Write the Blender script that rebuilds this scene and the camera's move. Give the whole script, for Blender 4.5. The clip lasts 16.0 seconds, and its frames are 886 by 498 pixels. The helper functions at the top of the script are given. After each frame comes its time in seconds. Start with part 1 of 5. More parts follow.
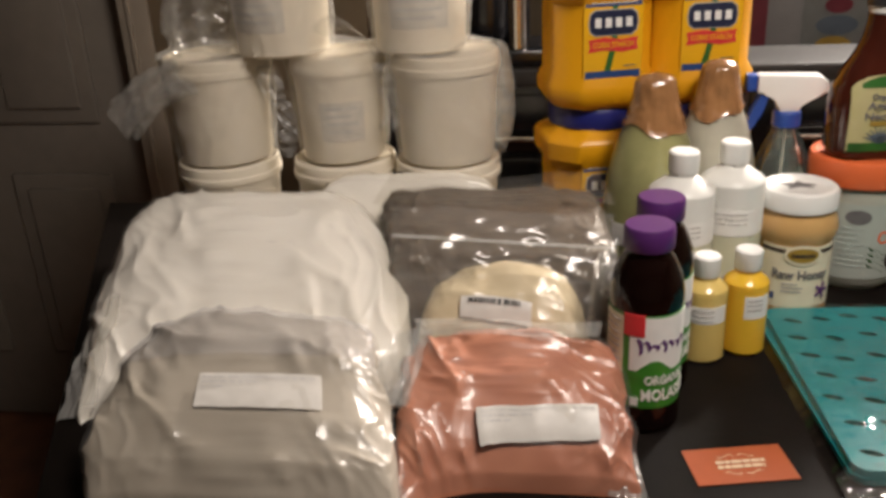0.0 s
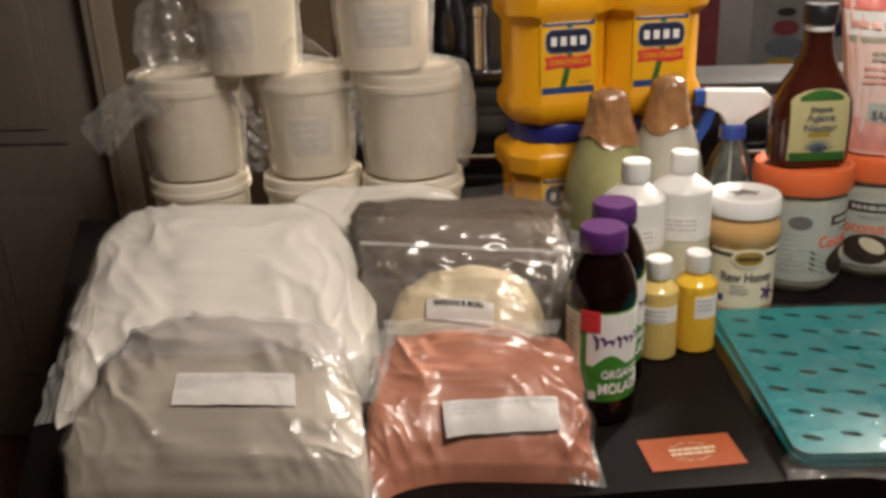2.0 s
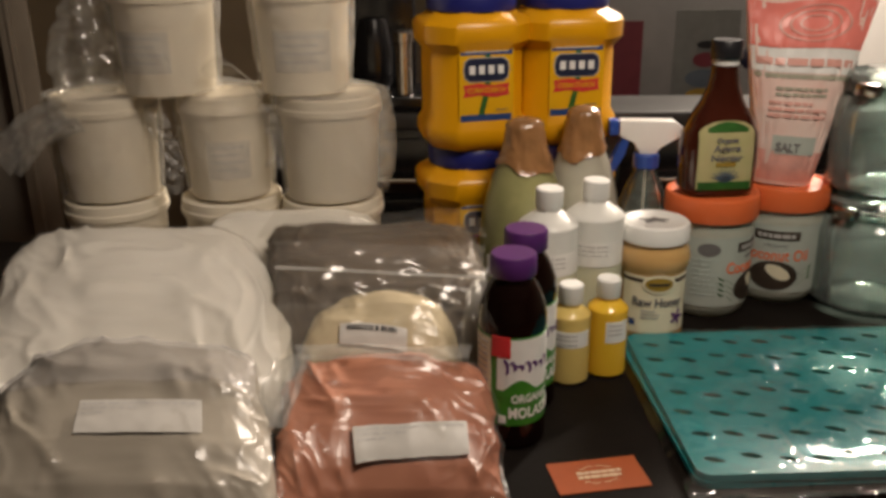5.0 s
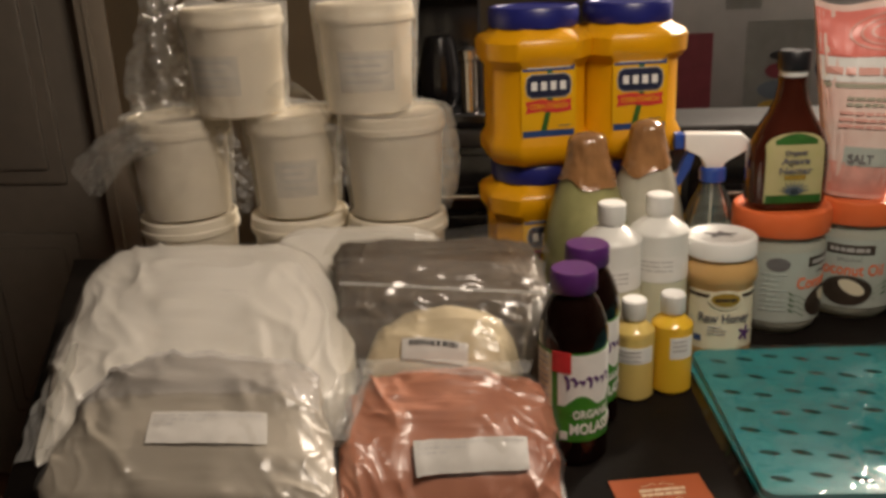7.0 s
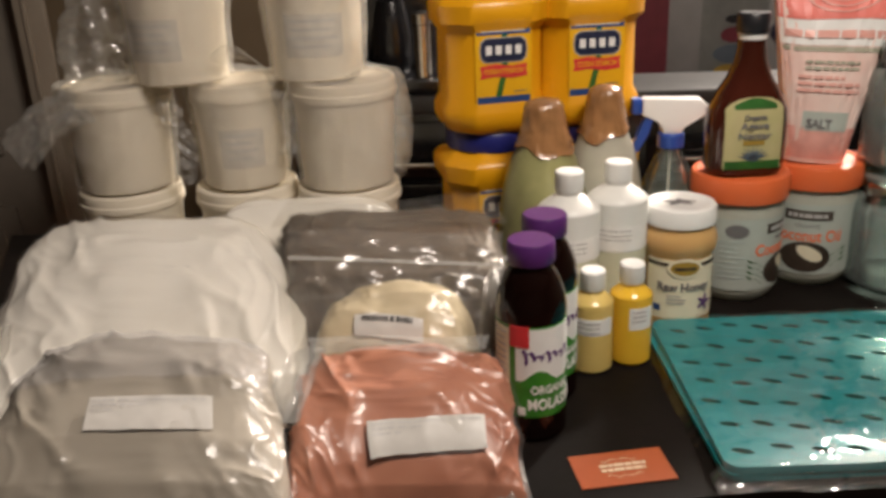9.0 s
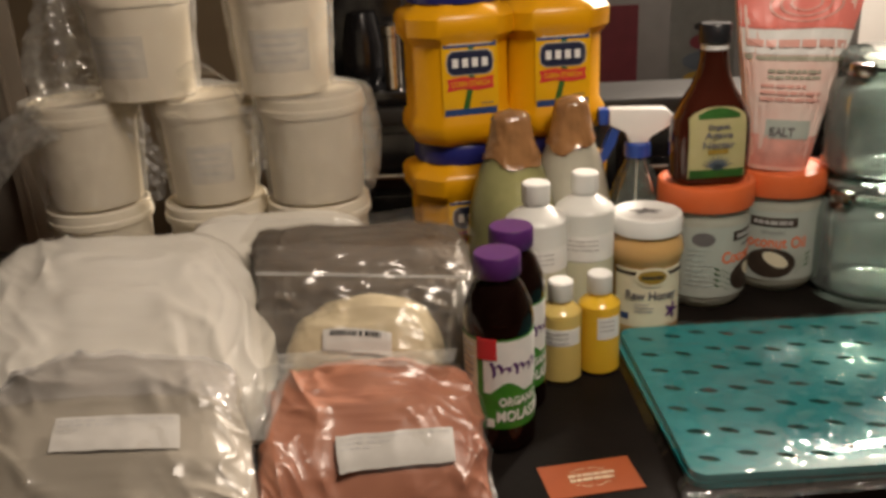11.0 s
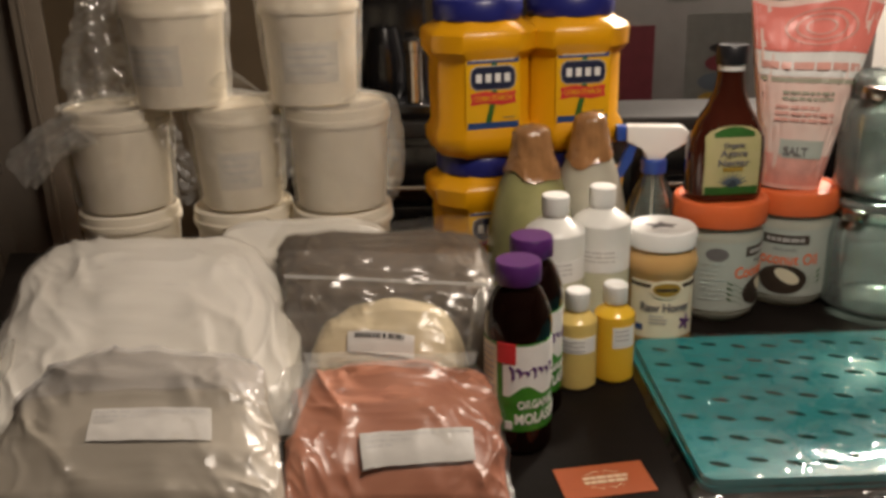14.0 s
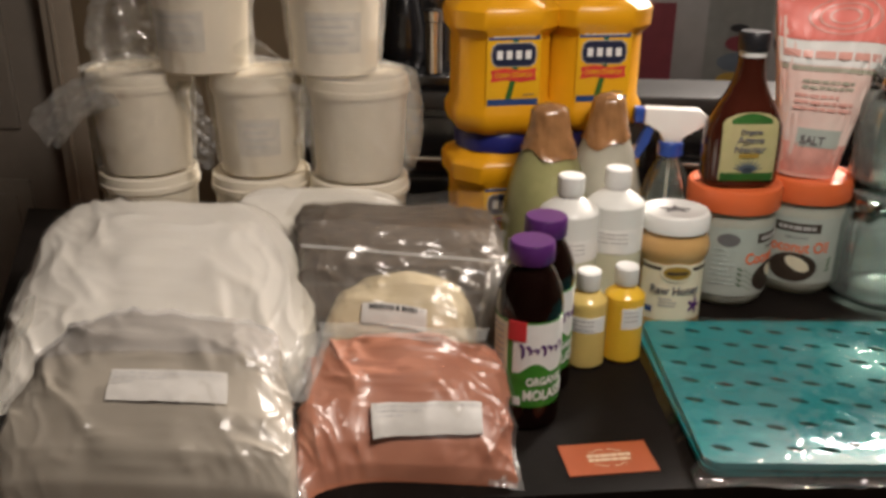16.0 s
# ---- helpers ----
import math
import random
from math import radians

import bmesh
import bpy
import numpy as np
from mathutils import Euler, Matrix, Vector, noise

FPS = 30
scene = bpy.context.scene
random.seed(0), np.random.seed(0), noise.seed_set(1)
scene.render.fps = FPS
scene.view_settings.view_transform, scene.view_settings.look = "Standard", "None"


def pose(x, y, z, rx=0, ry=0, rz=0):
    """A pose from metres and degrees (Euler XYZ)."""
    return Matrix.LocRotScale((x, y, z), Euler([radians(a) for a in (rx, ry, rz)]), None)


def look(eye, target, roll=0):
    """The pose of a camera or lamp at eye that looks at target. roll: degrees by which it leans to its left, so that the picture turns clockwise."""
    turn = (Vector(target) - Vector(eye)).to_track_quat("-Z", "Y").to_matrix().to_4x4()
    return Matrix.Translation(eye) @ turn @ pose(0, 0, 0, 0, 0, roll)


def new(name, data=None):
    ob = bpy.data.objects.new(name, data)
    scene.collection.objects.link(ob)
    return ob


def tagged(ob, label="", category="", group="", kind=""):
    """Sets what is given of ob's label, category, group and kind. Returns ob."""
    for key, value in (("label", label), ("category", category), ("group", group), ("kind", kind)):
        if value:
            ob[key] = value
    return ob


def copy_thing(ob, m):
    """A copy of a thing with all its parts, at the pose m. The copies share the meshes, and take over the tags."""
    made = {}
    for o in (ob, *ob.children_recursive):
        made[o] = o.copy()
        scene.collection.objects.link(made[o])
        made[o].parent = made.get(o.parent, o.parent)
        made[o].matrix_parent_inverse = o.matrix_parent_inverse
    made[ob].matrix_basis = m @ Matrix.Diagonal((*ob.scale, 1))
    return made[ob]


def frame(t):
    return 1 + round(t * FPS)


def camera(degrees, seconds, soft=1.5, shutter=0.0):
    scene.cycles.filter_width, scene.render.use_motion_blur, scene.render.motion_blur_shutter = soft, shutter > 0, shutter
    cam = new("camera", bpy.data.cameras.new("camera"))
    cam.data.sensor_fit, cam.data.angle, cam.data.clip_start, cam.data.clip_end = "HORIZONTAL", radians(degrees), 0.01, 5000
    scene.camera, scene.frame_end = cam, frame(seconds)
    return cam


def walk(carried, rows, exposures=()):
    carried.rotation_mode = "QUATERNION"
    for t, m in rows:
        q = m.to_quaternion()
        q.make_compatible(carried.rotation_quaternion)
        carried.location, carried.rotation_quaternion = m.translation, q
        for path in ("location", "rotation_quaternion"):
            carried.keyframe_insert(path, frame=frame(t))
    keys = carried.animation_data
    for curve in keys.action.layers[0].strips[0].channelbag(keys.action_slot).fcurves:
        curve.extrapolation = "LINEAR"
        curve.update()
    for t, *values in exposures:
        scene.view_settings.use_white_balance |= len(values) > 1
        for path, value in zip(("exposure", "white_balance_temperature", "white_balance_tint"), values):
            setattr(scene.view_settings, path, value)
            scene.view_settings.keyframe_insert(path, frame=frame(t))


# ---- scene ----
cam = camera(53.1, 16.0, 3.4, 0.5)
PATH = [
    (0, (0.046, 0.062, 1.288), (-0.231, 1.881, 0.505), -2.9),
    (0.5, (0.042, 0.056, 1.285), (-0.205, 1.895, 0.539), -3.0),
    (1, (0.044, 0.043, 1.285), (-0.175, 1.885, 0.538), -2.7),
    (1.5, (0.047, 0.018, 1.283), (-0.162, 1.868, 0.554), -2.8),
    (2, (0.051, 0.01, 1.286), (-0.147, 1.86, 0.551), -2.6),
    (2.5, (0.056, 0.009, 1.288), (-0.116, 1.866, 0.565), -2.1),
    (3, (0.062, 0.005, 1.289), (-0.068, 1.879, 0.601), -1.3),
    (3.5, (0.063, 0.003, 1.289), (-0.019, 1.881, 0.604), -0.8),
    (4, (0.076, 0.003, 1.288), (0.017, 1.881, 0.605), -0.7),
    (4.2, (0.077, 0.006, 1.291), (-0.004, 1.88, 0.599), -0.5),
    (6.3, (0.08, 0.005, 1.289), (0.077, 1.887, 0.613), -1.1),
    (6.5, (0.085, 0.003, 1.286), (-0.009, 1.886, 0.619), -2.0),
    (7, (0.09, -0.001, 1.293), (-0.127, 1.877, 0.64), -2.6),
    (7.5, (0.094, 0.007, 1.287), (-0.102, 1.878, 0.609), -3.1),
    (8, (0.086, 0.013, 1.293), (-0.124, 1.879, 0.602), -2.2),
    (8.5, (0.092, 0.023, 1.289), (-0.07, 1.879, 0.562), -2.6),
    (9, (0.092, 0.036, 1.285), (-0.032, 1.896, 0.559), -2.4),
    (9.2, (0.091, 0.033, 1.286), (-0.003, 1.895, 0.562), -2.0),
    (11.3, (0.107, 0.035, 1.294), (0.026, 1.903, 0.583), -2.9),
    (11.5, (0.103, 0.028, 1.295), (-0.015, 1.894, 0.587), -3.3),
    (12, (0.105, 0.018, 1.297), (0.025, 1.876, 0.562), -2.7),
    (12.5, (0.095, 0.01, 1.301), (0.01, 1.873, 0.578), -2.3),
    (13, (0.098, 0.001, 1.302), (0.014, 1.875, 0.608), -1.9),
    (13.5, (0.093, 0.001, 1.298), (-0.002, 1.876, 0.607), -1.8),
    (14, (0.092, -0.002, 1.297), (-0.006, 1.877, 0.617), -1.7),
    (14.5, (0.09, -0.013, 1.3), (0.019, 1.845, 0.566), -1.6),
    (15, (0.08, -0.026, 1.309), (0.0, 1.825, 0.555), -0.6),
    (15.5, (0.083, -0.02, 1.313), (-0.046, 1.824, 0.55), -0.1),
    (16, (0.084, -0.012, 1.312), (-0.031, 1.839, 0.562), 0.4),
]
walk(cam, [(t, look(eye, target, roll)) for t, eye, target, roll in PATH],
     [(0, -0.21, 6350, 10), (2, -0.21, 6380, 10), (3.5, -0.14, 6400, 10), (4, -0.53, 6620, 10), (6.5, -0.76, 6980, 10), (7, -0.68, 7000, 10),
      (7.5, -0.38, 6550, 10), (8.5, -0.26, 6420, 10), (9, -0.24, 6450, 10), (11.5, -0.60, 6980, 10), (12, -0.46, 6750, 10),
      (13, -0.58, 6550, 10), (14, -0.60, 6780, 10), (14.5, -0.58, 6500, 10), (15.5, -0.42, 6400, 10), (16, -0.32, 6350, 10)])

T = 0.75  # table top

# ---- light ----
world = bpy.data.worlds.new("room_dusk")
scene.world = world
world.use_nodes = True
world.node_tree.nodes["Background"].inputs["Color"].default_value = (1.0, 0.8, 0.6, 1)
world.node_tree.nodes["Background"].inputs["Strength"].default_value = 0.03


def lamp(name, eye, target, size, watts, colour):
    data = bpy.data.lights.new(name, "AREA")
    data.shape, data.size, data.energy, data.color = "DISK", size, watts, colour
    ob = new(name, data)
    ob.matrix_world = look(eye, target)
    return ob


WARM = (1.0, 0.875, 0.77)
lamp("dining_pendant_light", (0.43, 0.42, 2.02), (-0.18, 1.12, 0.85), 0.44, 26.5, WARM)
lamp("kitchen_ceiling_light", (1.45, 2.70, 2.36), (1.0, 1.9, 0), 0.60, 290, WARM)


# ---- materials ----
def mat(name, colour, rough=0.5, metal=0.0, vary=0.12, scale=40.0, bump=0.0, bump_scale=200.0, coat=0.0, coat_rough=0.08,
        second=None, through_light=0.0, island=0.0, spec=0.5):
    m = bpy.data.materials.new(name)
    m.use_nodes = True
    nt = m.node_tree
    p = nt.nodes["Principled BSDF"]
    p.inputs["Roughness"].default_value = rough
    p.inputs["Metallic"].default_value = metal
    p.inputs["Coat Weight"].default_value = coat
    p.inputs["Coat Roughness"].default_value = coat_rough
    p.inputs["Specular IOR Level"].default_value = spec
    tc = nt.nodes.new("ShaderNodeTexCoord")
    n1 = nt.nodes.new("ShaderNodeTexNoise")
    n1.inputs["Scale"].default_value, n1.inputs["Detail"].default_value = scale, 6
    n2 = nt.nodes.new("ShaderNodeTexNoise")
    n2.inputs["Scale"].default_value, n2.inputs["Detail"].default_value = scale * 0.12, 3
    nt.links.new(tc.outputs["Object"], n1.inputs["Vector"])
    nt.links.new(tc.outputs["Object"], n2.inputs["Vector"])
    add = nt.nodes.new("ShaderNodeMath")
    add.operation = "ADD"
    nt.links.new(n1.outputs["Fac"], add.inputs[0])
    nt.links.new(n2.outputs["Fac"], add.inputs[1])
    ramp = nt.nodes.new("ShaderNodeMapRange")
    ramp.inputs["From Min"].default_value, ramp.inputs["From Max"].default_value = 0.65, 1.35
    nt.links.new(add.outputs[0], ramp.inputs["Value"])
    mix = nt.nodes.new("ShaderNodeMix")
    mix.data_type = "RGBA"
    c2 = second or tuple(max(0.0, c * (1 - vary * 2)) for c in colour)
    c1 = colour if second else tuple(min(1.0, c * (1 + vary)) for c in colour)
    mix.inputs["A"].default_value, mix.inputs["B"].default_value = (*c1, 1), (*c2, 1)
    nt.links.new(ramp.outputs["Result"], mix.inputs["Factor"])
    nt.links.new(mix.outputs["Result"], p.inputs["Base Color"])
    if bump:
        n3 = nt.nodes.new("ShaderNodeTexNoise")
        n3.inputs["Scale"].default_value, n3.inputs["Detail"].default_value = bump_scale, 4
        nt.links.new(tc.outputs["Object"], n3.inputs["Vector"])
        b = nt.nodes.new("ShaderNodeBump")
        b.inputs["Strength"].default_value, b.inputs["Distance"].default_value = bump, 0.002
        nt.links.new(n3.outputs["Fac"], b.inputs["Height"])
        nt.links.new(b.outputs["Normal"], p.inputs["Normal"])
        nt.links.new(b.outputs["Normal"], p.inputs["Coat Normal"])
    if through_light:
        tr = nt.nodes.new("ShaderNodeBsdfTranslucent")
        nt.links.new(mix.outputs["Result"], tr.inputs["Color"])
        ms = nt.nodes.new("ShaderNodeMixShader")
        ms.inputs["Fac"].default_value = through_light
        nt.links.new(p.outputs[0], ms.inputs[1])
        nt.links.new(tr.outputs[0], ms.inputs[2])
        nt.links.new(ms.outputs[0], nt.nodes["Material Output"].inputs["Surface"])
    return m


def glass(name, tint, cloud, gloss):
    """Thin glass: tinted and see-through, with a sharp reflection that grows at the edges and a faint diffuse cloud
    painted in for pale reflected light.
    """
    m = bpy.data.materials.new(name)
    m.use_nodes = True
    nt = m.node_tree
    nt.nodes.remove(nt.nodes["Principled BSDF"])
    clear, pale_veil, shine = (nt.nodes.new("ShaderNodeBsdf" + k) for k in ("Transparent", "Diffuse", "Glossy"))
    clear.inputs["Color"].default_value = (*tint, 1)
    pale_veil.inputs["Color"].default_value = (0.62, 0.74, 0.70, 1)
    shine.inputs["Roughness"].default_value = 0.06
    tc, n = nt.nodes.new("ShaderNodeTexCoord"), nt.nodes.new("ShaderNodeTexNoise")
    n.inputs["Scale"].default_value, n.inputs["Detail"].default_value = 22, 4
    nt.links.new(tc.outputs["Object"], n.inputs["Vector"])
    fog = nt.nodes.new("ShaderNodeMapRange")
    fog.inputs["From Min"].default_value, fog.inputs["From Max"].default_value = 0.3, 0.7
    fog.inputs["To Min"].default_value, fog.inputs["To Max"].default_value = cloud * 0.5, cloud * 1.5
    nt.links.new(n.outputs["Fac"], fog.inputs["Value"])
    m1, m2 = nt.nodes.new("ShaderNodeMixShader"), nt.nodes.new("ShaderNodeMixShader")
    nt.links.new(fog.outputs["Result"], m1.inputs["Fac"])
    nt.links.new(clear.outputs[0], m1.inputs[1])
    nt.links.new(pale_veil.outputs[0], m1.inputs[2])
    fr = nt.nodes.new("ShaderNodeLayerWeight")
    fr.inputs["Blend"].default_value = gloss
    nt.links.new(fr.outputs["Fresnel"], m2.inputs["Fac"])
    nt.links.new(m1.outputs[0], m2.inputs[1])
    nt.links.new(shine.outputs[0], m2.inputs[2])
    nt.links.new(m2.outputs[0], nt.nodes["Material Output"].inputs["Surface"])
    return m


def film(name, haze=0.10, gloss=0.12, scale=22.0, tint=(0.97, 0.96, 0.93), bump=0.7, rough=0.20):
    """Clear crumpled plastic sheet: see-through, a little milky, with sharp glints along its creases."""
    m = bpy.data.materials.new(name)
    m.use_nodes = True
    nt = m.node_tree
    nt.nodes.remove(nt.nodes["Principled BSDF"])
    tc = nt.nodes.new("ShaderNodeTexCoord")
    n = nt.nodes.new("ShaderNodeTexNoise")
    n.noise_type = "RIDGED_MULTIFRACTAL"
    n.inputs["Scale"].default_value, n.inputs["Detail"].default_value = scale, 3
    mp = nt.nodes.new("ShaderNodeMapping")
    mp.inputs["Scale"].default_value, mp.inputs["Rotation"].default_value = (1.0, 0.16, 0.30), (0.3, 0.2, 0.6)
    nt.links.new(tc.outputs["Object"], mp.inputs["Vector"])
    nt.links.new(mp.outputs[0], n.inputs["Vector"])
    n.inputs["Distortion"].default_value = 0.5
    b = nt.nodes.new("ShaderNodeBump")
    b.inputs["Strength"].default_value, b.inputs["Distance"].default_value = bump, 0.004
    nt.links.new(n.outputs["Fac"], b.inputs["Height"])
    clear = nt.nodes.new("ShaderNodeBsdfTransparent")
    clear.inputs["Color"].default_value = (*tint, 1)
    white = nt.nodes.new("ShaderNodeBsdfDiffuse")
    white.inputs["Color"].default_value = (0.8, 0.8, 0.77, 1)
    nt.links.new(b.outputs["Normal"], white.inputs["Normal"])
    shine = nt.nodes.new("ShaderNodeBsdfGlossy")
    shine.inputs["Roughness"].default_value = rough
    nt.links.new(b.outputs["Normal"], shine.inputs["Normal"])
    m1 = nt.nodes.new("ShaderNodeMixShader")
    m1.inputs["Fac"].default_value = haze
    m2 = nt.nodes.new("ShaderNodeMixShader")
    m2.inputs["Fac"].default_value = gloss
    nt.links.new(clear.outputs[0], m1.inputs[1])
    nt.links.new(white.outputs[0], m1.inputs[2])
    nt.links.new(m1.outputs[0], m2.inputs[1])
    nt.links.new(shine.outputs[0], m2.inputs[2])
    nt.links.new(m2.outputs[0], nt.nodes["Material Output"].inputs["Surface"])
    return m


def powder(name, colour, second, crease=0.55, coat=0.5, scale=8.0, coat_rough=0.30, grain=30):
    """Powder pressed against a clear bag: soft colour patches under a glossy, creased skin."""
    m = mat(name, colour, 0.75, second=second, scale=grain, coat=coat, coat_rough=coat_rough)
    nt = m.node_tree
    p = nt.nodes["Principled BSDF"]
    tc = nt.nodes["Texture Coordinate"]
    mp = nt.nodes.new("ShaderNodeMapping")
    mp.inputs["Scale"].default_value = (1.0, 0.4, 0.5)
    mp.inputs["Rotation"].default_value = (0.2, 0.3, 0.6)
    nt.links.new(tc.outputs["Object"], mp.inputs["Vector"])
    n = nt.nodes.new("ShaderNodeTexNoise")
    n.noise_type = "RIDGED_MULTIFRACTAL"
    n.inputs["Scale"].default_value, n.inputs["Detail"].default_value = scale, 3.5
    n.inputs["Distortion"].default_value = 0.6
    nt.links.new(mp.outputs[0], n.inputs["Vector"])
    b = nt.nodes.new("ShaderNodeBump")
    b.inputs["Strength"].default_value, b.inputs["Distance"].default_value = crease, 0.010
    nt.links.new(n.outputs["Fac"], b.inputs["Height"])
    nt.links.new(b.outputs["Normal"], p.inputs["Coat Normal"])
    b2 = nt.nodes.new("ShaderNodeBump")
    b2.inputs["Strength"].default_value, b2.inputs["Distance"].default_value = crease * 0.5, 0.009
    nt.links.new(n.outputs["Fac"], b2.inputs["Height"])
    nt.links.new(b2.outputs["Normal"], p.inputs["Normal"])
    return m


